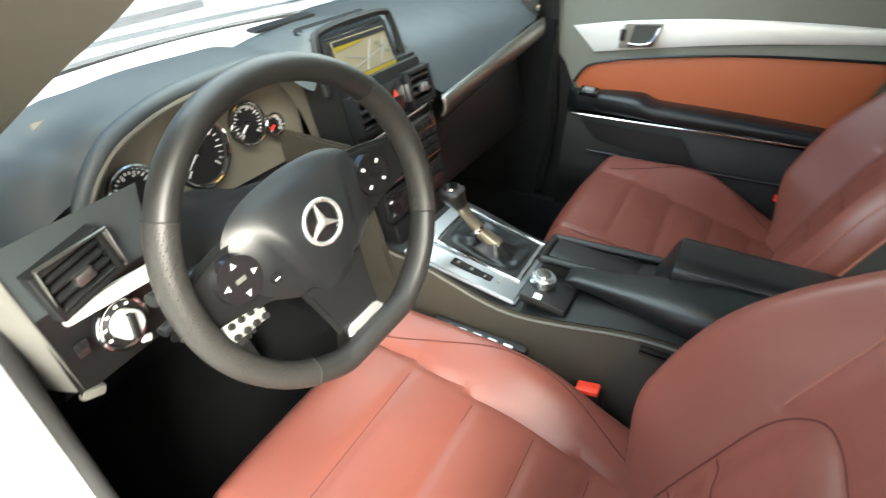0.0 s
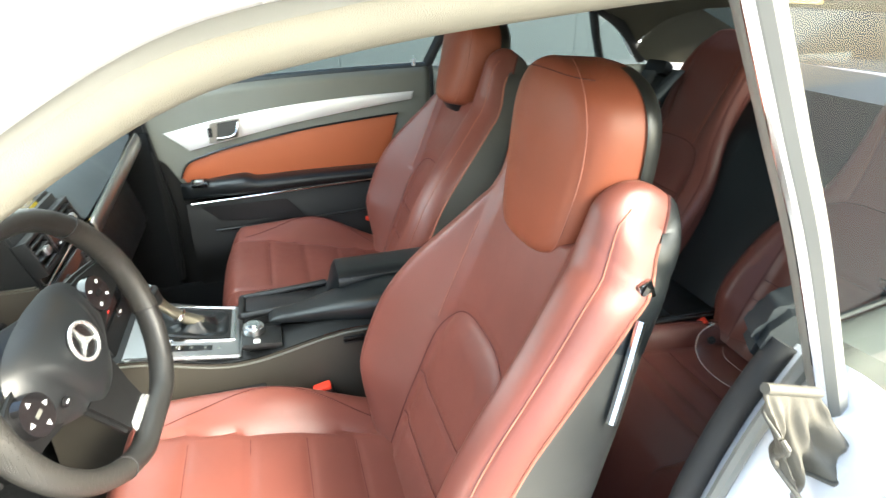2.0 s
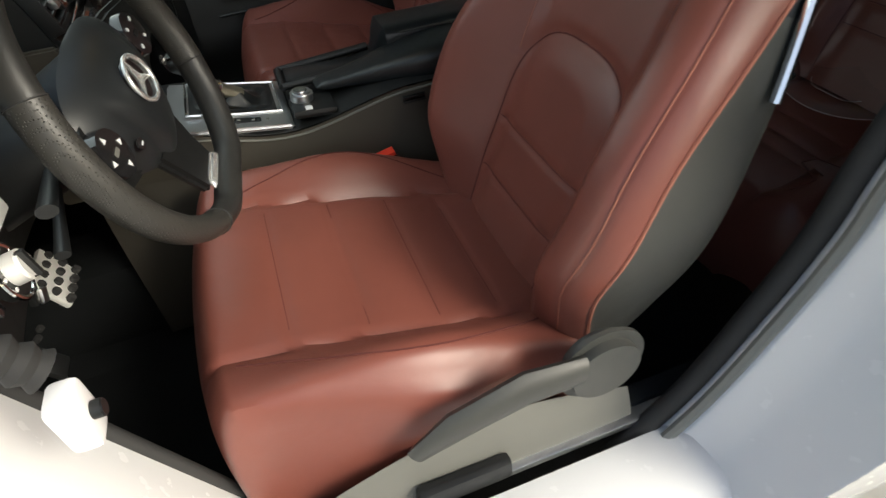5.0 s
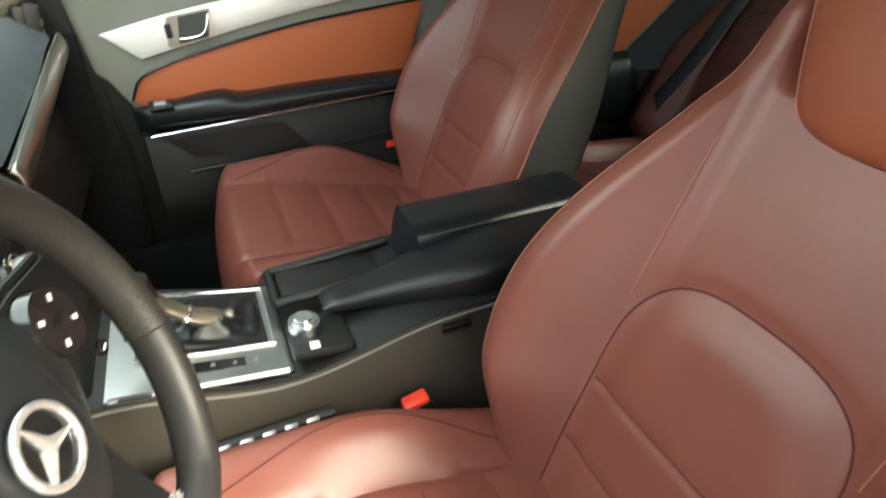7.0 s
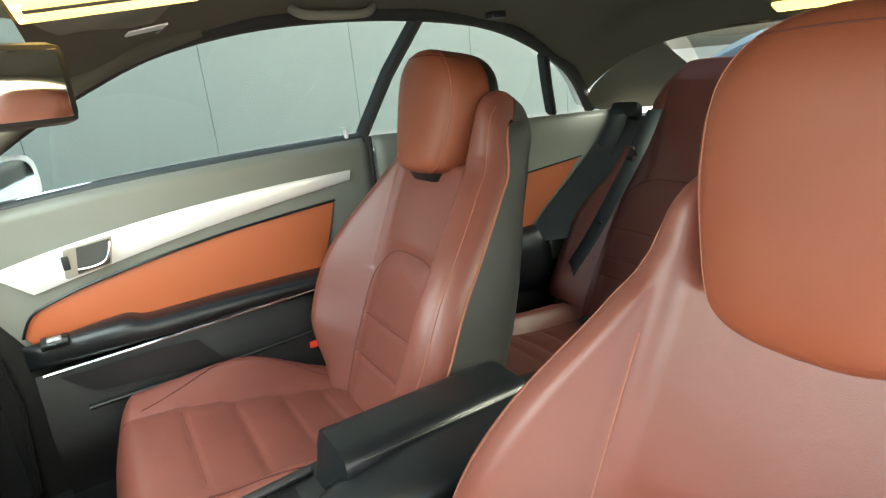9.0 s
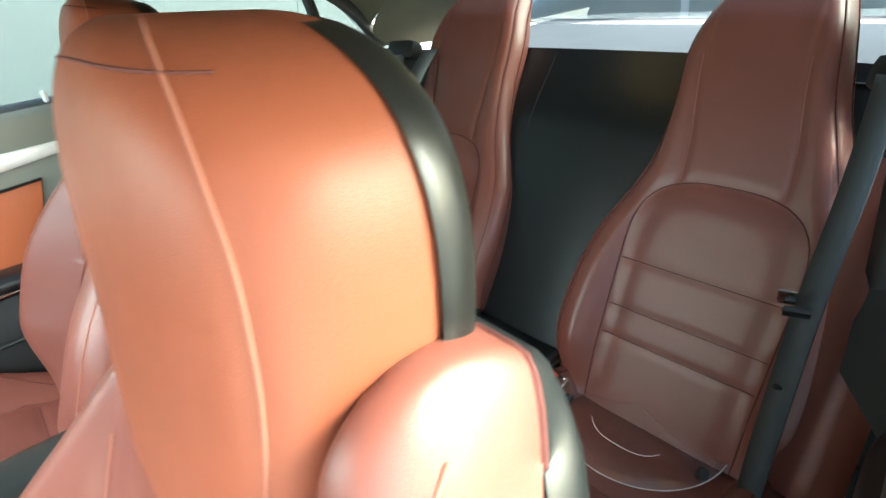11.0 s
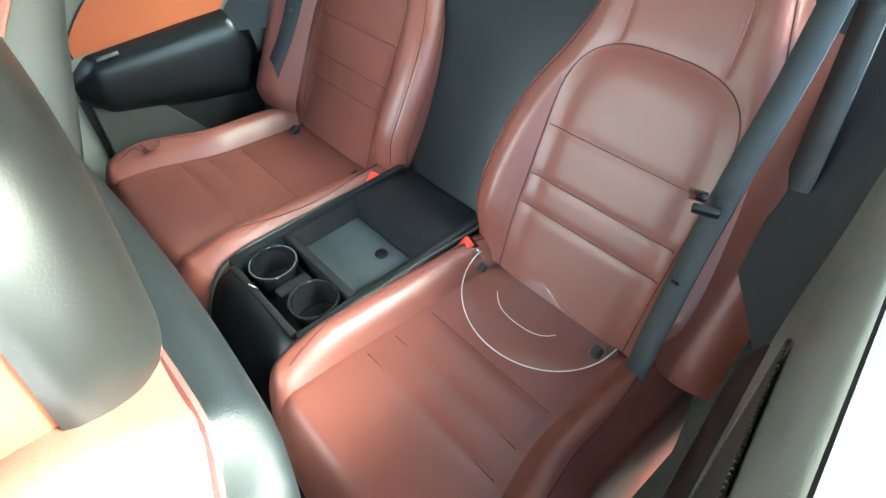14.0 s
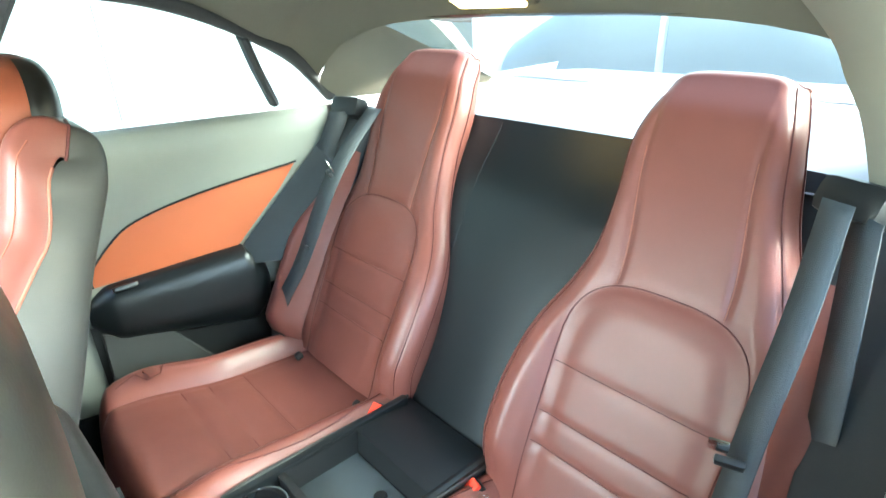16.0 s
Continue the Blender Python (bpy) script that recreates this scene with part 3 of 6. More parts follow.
def build_back(parent, P, pivot, lean, height, widths, insert_w, arch, seams, bolster, recess=None, thick=0.10, side=0.05, mat=RED, shellmat=SHELL, seam_up=0.125, top_round=0.03, name="backrest", shell_label="black leather back of the seat", seam_back=0.058, puff=0.010, round_top=0.014, top_cover=False, top_back=0.058):
    """Backrest leaning back from its pivot; fields are in metres across (x), up the back (h) and out of it (d)."""
    sl, cl = math.sin(radians(lean)), math.cos(radians(lean))

    def at(x, h, d):
        return P(x, pivot[0] - h * sl + d * cl, pivot[1] + h * cl + d * sl)

    def half(h):
        return flow(widths, h) * (1 - (0.07 if recess else 0.04) * step(height - 0.085, height + 0.01, h) ** 2)

    def inside_of(x, h):
        """Distance inside the edge of the arched insert (negative outside)."""
        w = insert_w(min(h, arch[0]))
        if h <= arch[0]:
            return w - abs(x)
        tall = arch[1] - arch[0]
        q = ((abs(x) / w) ** 2.9 + ((h - arch[0]) / tall) ** 2.9) ** (1 / 2.9)
        return (1 - q) * (tall + w) / 2

    def front(x, h):
        a, w = abs(x), half(h)
        base_w = insert_w(min(h, arch[0]))
        d = bolster(h) * step(min(base_w * 0.80, w * 0.55), w * 0.86, a)
        ins = inside_of(a, h)
        d += puff * step(0.0, 0.05, ins) - 0.5 * puff * groove(ins, 0.010)
        for i, sh in enumerate(seams):
            d -= (0.40 if sh > 0.11 else 0.12) * puff * groove(h - sh, 0.007) * step(0, 0.01, ins)
        if seam_up and h > arch[1] - 0.06 and ins < 0.0:
            d -= 0.003 * groove(a - seam_up, 0.006) * step(0.0, -0.012, ins)
        if recess:
            d -= recess[2] * step(recess[0] + 0.012, recess[0] - 0.02, a) * step(recess[1] - 0.012, recess[1] + 0.03, h)
        return d - top_round * step(height - 0.08, height, h)

    roll = 0.060 if recess else 0.018
    wide_edge = min(0.060, side * 1.1)

    def edge_of(w, h):
        """Width of the rounded outer edge: narrow beside the headrest's recess."""
        if not recess:
            return wide_edge * (1 - 0.45 * step(height - 0.36, height - 0.20, h))
        return wide_edge + (min(wide_edge, w - recess[0] - 0.016) - wide_edge) * step(recess[1] - 0.06, recess[1] + 0.02, h)

    def rim(h, w, k):
        """Across and out on the rounded outer edge; k from 0 on the front to 1 at the back."""
        th = k * math.pi / 2
        edge = edge_of(w, h)
        deep_side = side + (1.2 * max(0.0, seam_back - 0.050) * step(height - 0.36, height - 0.06, h) if recess else 0.0)
        d = front(w - edge, h) - deep_side * (1 - math.cos(th)) ** 0.9
        return w - edge + (edge + 0.006) * math.sin(th) ** 0.9, d - 0.0022 * groove(k - 0.42, 0.05)

    def corner(x, w, h):
        """Round the upper corners off."""
        fall = round_top * min(1, abs(x) / w) ** 4
        if recess:
            fall = round_top * (max(0.0, abs(x) - recess[0] - 0.020) / max(0.012, w - recess[0] - 0.014)) ** 2
        return h - fall * step(height - 0.16, height, h)

    def cover_at(u, v):
        """Across, up and out on the cover."""
        s = 2 * u - 1
        a, sg = abs(s), math.copysign(1, s)
        h = (height - roll) * min(1, v / 0.92)
        ang = max(0, (v - 0.92) / 0.08) * math.pi / 2
        w = half(h + roll * math.sin(ang))
        if a <= 0.70:
            x = (w - edge_of(w, h)) * a / 0.70
            d = front(x, h)
        else:
            x, d = rim(h, w, (a - 0.70) / 0.30)
        d += ((-seam_back if recess else min(d, -seam_back)) - d) * (1 - math.cos(ang))
        sag = 0.014 * (1 - math.cos(ang)) ** 2 if recess else 0.0
        return sg * x, corner(x, w, h + roll * math.sin(ang)) - sag, d

    def cover(u, v):
        return at(*cover_at(u, v))
    back = part(name, sheet(cover, 128, 160), mat, parent)
    ring = [(-insert_w(arch[0] * i / 12), arch[0] * i / 12) for i in range(13)]
    ring += [(-insert_w(arch[0]) * math.copysign(abs(math.cos(a)) ** (2 / 2.9), math.cos(a)), arch[0] + (arch[1] - arch[0]) * math.sin(a) ** (2 / 2.9)) for a in [math.pi * i / 24 for i in range(1, 24)]]
    ring += [(-x, h) for x, h in ring[12::-1]]
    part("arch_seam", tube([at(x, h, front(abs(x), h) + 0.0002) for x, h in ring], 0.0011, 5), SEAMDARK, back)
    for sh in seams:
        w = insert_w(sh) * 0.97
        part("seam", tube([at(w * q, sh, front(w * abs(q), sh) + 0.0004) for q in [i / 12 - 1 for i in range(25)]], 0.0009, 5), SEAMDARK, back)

    def shell(u, v):
        s = 2 * u - 1
        a, sg = abs(s), math.copysign(1, s)
        k = max(0, (v - 0.80) / 0.20)
        vc = v / 0.80 * 0.90 if v < 0.80 else 0.90 + 0.10 * k
        xe, he, de = cover_at(1.0, vc)
        xt, ht, dt = cover_at(u, 1.0)
        deep = min(-thick, de - 0.014)
        if recess:
            deep += (-seam_back - top_back - deep) * step(height - 0.22, height - 0.02, he)
        if a > 0.8:
            q = (1 - a) / 0.2
            x = xe - 0.024 * q * q
            d = de + (deep - de) * math.sin(q * math.pi / 2)
        else:
            x = (xe - 0.024) * a / 0.8
            d = deep - 0.010 * (1 - (a / 0.8) ** 2)
        turn = math.sin(k * math.pi / 2)
        h = he + (ht - he) * (turn if a < 0.8 else turn * (1 - (a - 0.8) / 0.2) + k * (a - 0.8) / 0.2)
        ease = 1 - math.cos(k * math.pi / 2)
        return at(sg * (x + (abs(xt) - x) * ease), h, d + (dt - d) * ease)
    part("back_shell", sheet(shell, 64, 60), shellmat, parent, shell_label)
    if top_cover:
        def cap(u, v):
            p, q = Vector(shell(u, 0.64 + 0.36 * v)), Vector(at(0, height - 0.10, -0.06))
            return p + (p - q).normalized() * 0.0012
        part("top_cover", sheet(cap, 64, 34), BLACK, parent, "black leather band over the seat's top edge")
    top = [Vector(cover(i / 40, 1.0)) for i in range(41)]
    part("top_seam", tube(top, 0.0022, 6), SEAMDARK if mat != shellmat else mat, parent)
    # piping along the edge of the side

    for sg in (-1, 1):
        def along_edge(k, v, out):
            p = Vector(cover(0.5 + 0.5 * sg * (0.70 + 0.30 * k), v))
            q = Vector(at(0, (height - roll) * min(1, v / 0.92), -0.06))
            return p + (p - q).normalized() * out
        part("stitch_line", tube([along_edge(0.42, 0.05 + 0.90 * i / 44, 0.0008) for i in range(45)], 0.0010, 6), THREAD if recess else SEAMDARK, back)
        part("piping", tube([along_edge(1.0, 0.04 + 0.91 * i / 44, 0.0006) for i in range(45)], 0.0022 if recess else 0.0012, 6), THREAD if recess else SEAMDARK, back)
        if not recess:
            line = [arch[1] - 0.004 + (height - 0.12 - arch[1]) * i / 20 for i in range(21)]
            part("stitch_line", tube([at(sg * seam_up, h, front(seam_up, h) + 0.0006) for h in line], 0.0008, 5), THREAD, back)
    return at, front, half


def headrest(parent, c, size, lean, P, mat=HEADTAN):
    """A padded headrest: domed above, tapered to a crisp lower edge, ridged at the front corners, shell behind."""
    W, H, D = size
    sl, cl = math.sin(radians(lean)), math.cos(radians(lean))

    def fn(u, v, grow=0.0):
        ang = 2 * math.pi * u
        t = math.sin(math.pi * (v - 0.5))
        w = W / 2 * (0.80 + 0.20 * step(-1.05, 0.15, t))
        k = max(0.0, 1 - abs(t) ** (3.6 if t > 0 else 9.0)) ** 0.42
        ca, sa = math.cos(ang), math.sin(ang)
        x = math.copysign(abs(ca) ** 0.48, ca) * k
        if sa > 0:
            d = D * 0.5 * sa ** 0.62 * (1 - 0.30 * (1 - k)) + 0.016 * (1 - x * x) * k
        else:
            d = -D * 0.5 * abs(sa) ** 0.55 * k ** 0.6
            x *= 1 - 0.07 * abs(sa) ** 1.5
        x *= w + grow
        d += 0.006 * step(0.2, -1.0, t) * (1 if sa > 0 else 0)
        for sgn in (-1, 1):
            d -= 0.0016 * groove(x - sgn * w * 0.86, 0.005) * (1 if sa > 0.02 else 0)
        h = H / 2 * t + 0.010 * t * (1 - (x / W * 2) ** 2) * (t > 0)
        if sa < 0:
            d -= grow
        return P(c[0] + x, c[1] - h * sl + d * cl, c[2] + h * cl + d * sl)
    hr = part("headrest", sheet(fn, 96, 60, closed=True), mat, parent, "tan-red leather headrest pad")

    def back(u, v):
        return fn(0.520 + 0.46 * u, 0.03 + 0.89 * v, 0.004 * math.sin(math.pi * min(1, max(0, u))) ** 0.3 * math.sin(math.pi * min(1, max(0, v))) ** 0.3 + 0.0025)
    part("headrest_shell", sheet(back, 96, 60), BLACKSHELL, hr, "grained black plastic shell behind the headrest")
    mid = Vector(P(*c))

    # Dark band put in for the shaded gap between headrest and backrest.
    def foot(u, v):
        p = Vector(fn(u, 0.085))
        return p + (Vector((mid.x, mid.y, p.z)) - p) * (0.05 + 0.12 * v) + Vector((0, 0, -0.020 * v))
    part("foot", sheet(foot, 48, 4, closed=True), PLASTIC, hr, "dark band painting the shaded gap under the headrest")
    for sgn in (-1, 1):
        pts = []
        for i in range(41):
            v = 0.06 + 0.90 * i / 40
            pts.append(fn(0.25 - sgn * (0.25 - math.acos(0.86 ** (1 / 0.48)) / (2 * math.pi)), v, 0.0006))
        part("seam", tube(pts, 0.0009, 5), THREAD, hr)
    pts = [fn(0.06 + 0.38 * i / 40, 0.845, 0.0004) for i in range(41)]
    part("top_seam", tube(pts, 0.0008, 5), SEAMDARK, hr)
    return hr


def front_seat(s, cx, dy, label, tall=0.652, lift=0.0, head=(0.232, 0.236, 0.114)):
    """A front seat; s = 1 for the passenger, -1 for the driver (mirrored)."""
    st = thing("front_seat", (cx, dy, 0.22), label, "car seat", "front seats")

    def Q(x, y, z):
        return (cx + s * x, y + dy, z)

    def P(x, y, z):
        """The driver's seat is a little wider at its outer shoulder."""
        if s < 0 and x > 0:
            x *= 1 + 0.05 * step(0.70, 0.95, z)
        return Q(x, y, z)
    z_of = lambda y: 0.478 + 0.25 * (y + 0.12) if y < 0.21 else 0.5605 + 0.10 * (y - 0.21)
    bol = lambda y: (0.050 if s > 0 else 0.034) * bell(y, 0.06, 0.13) + 0.010
    build_cushion(st, P, 0.285, -0.15, z_of, 0.262, 0.150, (0.205, 0.112, 0.022, -0.060), bol, 0.36, waist=lambda y: 0.86 + 0.14 * bell(y, 0.05, 0.15))
    widths = [(0, 0.205), (0.10, 0.232), (0.22, 0.254), (0.36, 0.233), (0.50, 0.187), (0.60, 0.158), (0.72, 0.140)]
    iw = lambda h: 0.112 + 0.012 * h / 0.3
    bols = lambda h: 0.070 * step(0.0, 0.16, h) * step(0.60, 0.25, h) + 0.020
    at, front, half = build_back(st, P, (-0.105, 0.44 + lift), 23.5, tall, widths, iw, (0.235, 0.352), (0.115, 0.198), bols, recess=(0.100, tall - (0.150 if s > 0 else 0.112), 0.062), thick=0.095, side=0.048, top_round=0.0, shellmat=SHELL, seam_back=0.050 if s > 0 else 0.074, round_top=0.045 if s > 0 else 0.042, puff=0.007, top_cover=s < 0, top_back=0.058 if s > 0 else 0.040)
    hc, hl = ((0, -0.374, 1.010), 5) if s < 0 else ((0.010, -0.358, 1.034), 10)
    headrest(st, hc, head, hl, Q)

    for sx in (-0.05, 0.05):
        part("post", tube([P(sx, hc[1] - 0.004, 0.96), P(sx, hc[1], 0.90)], 0.006, 10), PLASTIC, st)
    part("seat_base", box(P(0, 0.06, 0.33), (0.44, 0.40, 0.10), 0.02), PLASTIC, st)
    for sx in (-0.19, 0.19):
        part("rail", box(P(sx, 0.06, 0.25), (0.04, 0.52, 0.06), 0.006), PLASTIC, st)
    part("side_cover", sheet(lambda u, v: P(0.272 + 0.020 * math.sin(math.pi * v), 0.22 - 0.40 * u, 0.31 + (0.11 + 0.05 * math.sin(math.pi * u)) * v), 16, 8), GREY, st, "grey plastic side cover")
    rc = part("recliner_cover", cyl(P(0.286, -0.120, 0.520), 0.055, 0.030, (0, 90, 0), 0.012), SHELL, st, "dark grey plastic recliner cover")
    part("recliner_lever", tube([P(0.296, -0.09, 0.535), P(0.298, -0.02, 0.545), P(0.296, 0.06, 0.520), P(0.29, 0.11, 0.48)], [0.022, 0.026, 0.024, 0.014], 12, flat=0.5, up=(1, 0, 0)), SHELL, rc)
    part("switch_block", box(P(0.300, 0.06, 0.40), (0.02, 0.12, 0.035), 0.008), PLASTIC, st)
    part("release_lever", tube([at(half(0.39 + 0.115 * i / 6) + 0.012, 0.39 + 0.115 * i / 6, -0.056) for i in range(7)], 0.006, 8), CHROME, st, "chrome seat release strip")
    part("release_catch", box(at(half(0.55) + 0.006, 0.535, -0.060), (0.008, 0.018, 0.024), 0.002, (-23, 0, 0)), CHROME, st, "chrome seat release catch")
    # stitch lines rising from the insert to the shoulder
    for sx in (-0.125, 0.125):
        part("seam", tube([at(sx, 0.300 + (tall - 0.475) * i / 16, front(sx, 0.300 + (tall - 0.475) * i / 16) + 0.0002) for i in range(17)], 0.0010, 5), THREAD, st)
    return st


front_seat(1, 0.375, -0.02, "red leather passenger seat with black back shell", 0.690, 0.022, (0.220, 0.216, 0.118))
front_seat(-1, -0.388, 0.125, "red leather driver's seat with black back shell")


def rear_seat(s, label):
    cx = 0.308 if s > 0 else 0.310
    st = thing("bucket_seat", (s * cx, -0.7, 0.22), label, "car seat", "rear seats")

    def P(x, y, z):
        wide = 1 + (0.30 * step(-0.62, -0.42, y) if x > 0 and z < 0.53 else 0)
        top = step(0.82, 1.00, z)
        if s < 0:
            x -= 0.024 * top
        else:
            x *= 1 + (0.35 if x > 0 else 0.05) * top
        return (s * (cx + x * wide), y, z)
    z_of = lambda y: 0.462 + 0.10 * (y + 0.80)
    bol = lambda y: 0.030 * step(-0.36, -0.50, y) + 0.008
    build_cushion(st, P, -0.400, -0.83, z_of, 0.215, 0.130, (-0.515, -0.565, -0.635), bol, 0.26)
    widths = [(0, 0.195), (0.15, 0.207), (0.28, 0.192), (0.40, 0.142), (0.50, 0.116), (0.60, 0.106), (0.71, 0.080)]
    iw = lambda h: 0.122 + 0.01 * h / 0.3
    bols = lambda h: 0.034 * step(0, 0.1, h) * step(0.42, 0.10, h) + 0.002
    build_back(st, P, (-0.785, 0.470), 27, 0.712 if s > 0 else 0.700, widths, iw, (0.27, 0.385), (0.118, 0.166, 0.244), bols, thick=0.07, side=0.04, seam_up=0.075, top_round=0.02, shellmat=RED, shell_label="red leather rear of the headrest", seam_back=0.05, puff=0.0045)

    # outer wing beside the backrest, below the belt

    def wing(u, v):
        h = 0.02 + 0.44 * v
        x = 0.125 + 0.118 * u * (1 - 0.50 * step(0.45, 1, v))
        d = (0.012 + 0.070 * math.sin(math.pi * (0.06 + 0.80 * u))) * (1 - 0.75 * step(0.45, 1, v)) * step(-0.15, 0.08, v)
        if s < 0:
            x = 0.150 + 0.100 * u * (1 - 0.55 * step(0.5, 1, v))
            d = (0.042 * math.sin(math.pi * (0.04 + 0.84 * u)) - 0.006) * (1 - 1.2 * step(0.55, 1, v)) * step(-0.15, 0.08, v)
        sl, cl = math.sin(radians(28)), math.cos(radians(28))
        return P(x, -0.785 - h * sl + d * cl, 0.470 + h * cl + d * sl)
    part("side_bolster", sheet(wing, 16, 30), RED, st)
    part("anchor_slot", cyl(P(0.10, -0.755, 0.478), 0.009, 0.016, (70, 0, 0), 0.002, 16), PLASTIC, st, "dark child seat anchor cap")
    part("anchor_slot", cyl(P(-0.13, -0.755, 0.478), 0.008, 0.014, (70, 0, 0), 0.002, 16), PLASTIC, st, "dark child seat anchor cap")
    return st


rear_seat(1, "red leather rear bucket seat with integrated headrest")
rear_seat(-1, "red leather rear bucket seat with plastic wrap on the cushion")


# ---- dashboard ----
DIAL = material("dial_face", (0.010, 0.010, 0.011), 0.4, vary=0.05)
CLUSTER = material("cluster_panel", (0.24, 0.225, 0.185), 0.42, metal=0.35, grain=500, bump=0.06)
SILVER = material("satin_silver", (0.72, 0.73, 0.73), 0.24, metal=0.75, vary=0.02)
HOODEDGE = material("tan_stitched_edge", (0.12, 0.115, 0.095), 0.55, grain=600, bump=0.2)
DARKTRIM = material("dark_brushed_trim", (0.36, 0.35, 0.32), 0.34, metal=1.0, grain=220, bump=0.05, vary=0.06)
REDLED = glow("red_telltale", (1.0, 0.03, 0.02), 0.9)
MAPLIT = glow("map_display", (0.72, 0.64, 0.42), 0.06)
MAPROAD = glow("map_road", (0.62, 0.62, 0.60), 0.08)
MAPYELLOW = glow("map_bar", (0.75, 0.58, 0.05), 0.06)
MAPGREEN = glow("map_patch", (0.42, 0.48, 0.36), 0.05)

# profile of the dash skin across the car: x, then (y, z) from the windscreen to its front edge
DASH = [
    (-0.63, ((0.97, 0.868), (0.80, 0.890), (0.72, 0.890), (0.65, 0.870), (0.620, 0.825))),
    (-0.52, ((0.97, 0.868), (0.80, 0.895), (0.72, 0.898), (0.66, 0.870), (0.630, 0.818))),
    (-0.46, ((0.97, 0.868), (0.80, 0.900), (0.71, 0.910), (0.645, 0.880), (0.628, 0.838))),
    (-0.41, ((0.97, 0.868), (0.82, 0.905), (0.71, 0.922), (0.64, 0.910), (0.622, 0.893))),
    (-0.30, ((0.97, 0.868), (0.82, 0.905), (0.71, 0.930), (0.635, 0.930), (0.618, 0.920))),
    (-0.18, ((0.97, 0.868), (0.82, 0.905), (0.70, 0.932), (0.63, 0.932), (0.612, 0.922))),
    (-0.13, ((0.97, 0.868), (0.82, 0.905), (0.68, 0.925), (0.60, 0.915), (0.565, 0.880))),
    (-0.09, ((0.97, 0.868), (0.82, 0.908), (0.68, 0.935), (0.61, 0.950), (0.590, 0.948))),
    (0.05, ((0.97, 0.868), (0.82, 0.908), (0.68, 0.938), (0.61, 0.952), (0.590, 0.950))),
    (0.10, ((0.97, 0.868), (0.82, 0.908), (0.68, 0.928), (0.60, 0.925), (0.560, 0.885))),
    (0.15, ((0.97, 0.868), (0.82, 0.905), (0.68, 0.915), (0.57, 0.885), (0.505, 0.812))),
    (0.35, ((0.97, 0.868), (0.82, 0.905), (0.67, 0.915), (0.55, 0.895), (0.492, 0.838))),
    (0.55, ((0.97, 0.868), (0.82, 0.900), (0.66, 0.910), (0.54, 0.900), (0.485, 0.868))),
    (0.64, ((0.97, 0.868), (0.82, 0.890), (0.66, 0.905), (0.55, 0.900), (0.500, 0.872))),
]


# the windscreen's base runs nearer on the driver's side
DASH = [(x, ((yb, 0.885), ((yb + p[2][0]) / 2, (0.885 + p[2][1]) / 2 + 0.006)) + tuple(p[2:])) for x, p in DASH for yb in (max(p[2][0] + 0.02, flow([(-0.65, 0.66), (-0.49, 0.67), (-0.32, 0.70), (-0.03, 0.81), (0.15, 0.88), (0.33, 0.93), (0.64, 0.95)], x)),)]


def dash_skin(x, v):
    cols = [r for r in DASH]
    for (xa, pa), (xb, pb) in zip(cols, cols[1:]):
        if x <= xb:
            k = step(xa, xb, x)
            ctrl = [Vector((0, a[0] + (b[0] - a[0]) * k, a[1] + (b[1] - a[1]) * k)) for a, b in zip(pa, pb)]
            break
    n = len(ctrl) - 1
    i = min(int(v * n), n - 1)
    t = v * n - i
    p0, p1, p2, p3 = ctrl[max(i - 1, 0)], ctrl[i], ctrl[i + 1], ctrl[min(i + 2, n)]
    q = 0.5 * ((2 * p1) + (p2 - p0) * t + (2 * p0 - 5 * p1 + 4 * p2 - p3) * t * t + (3 * p1 - p0 - 3 * p2 + p3) * t ** 3)
    return (x, q.y, q.z)


def vent(parent, c, w, h, turn, n=4):
    """An air outlet: dark throat, frame, slats and a silver tab."""
    m = pose(*c, *turn)

    def place(bm):
        bmesh.ops.transform(bm, matrix=m, verts=bm.verts[:])
        return bm
    v = part("air_vent", place(box((0, 0.015, 0), (w, 0.02, h), 0.003)), DIAL, parent, "black louvred air vent")
    for i in range(n):
        z = -h / 2 + h * (i + 0.5) / n
        part("slat", place(box((0, -0.002, z), (w * 0.92, 0.018, 0.004), 0.001, (18, 0, 0))), PLASTIC, v)
    for sx in (-1, 1):
        part("frame_side", place(box((sx * (w / 2 + 0.003), 0.0, 0), (0.008, 0.022, h + 0.012), 0.002)), PLASTIC, v)
    for sz in (-1, 1):
        part("frame_bar", place(box((0, 0.0, sz * (h / 2 + 0.002)), (w + 0.012, 0.022, 0.007), 0.002)), PLASTIC, v)
    part("tab", place(box((0, -0.012, -0.002), (w * 0.30, 0.012, 0.014), 0.003)), ALU, v, "silver vent tab")
    return v


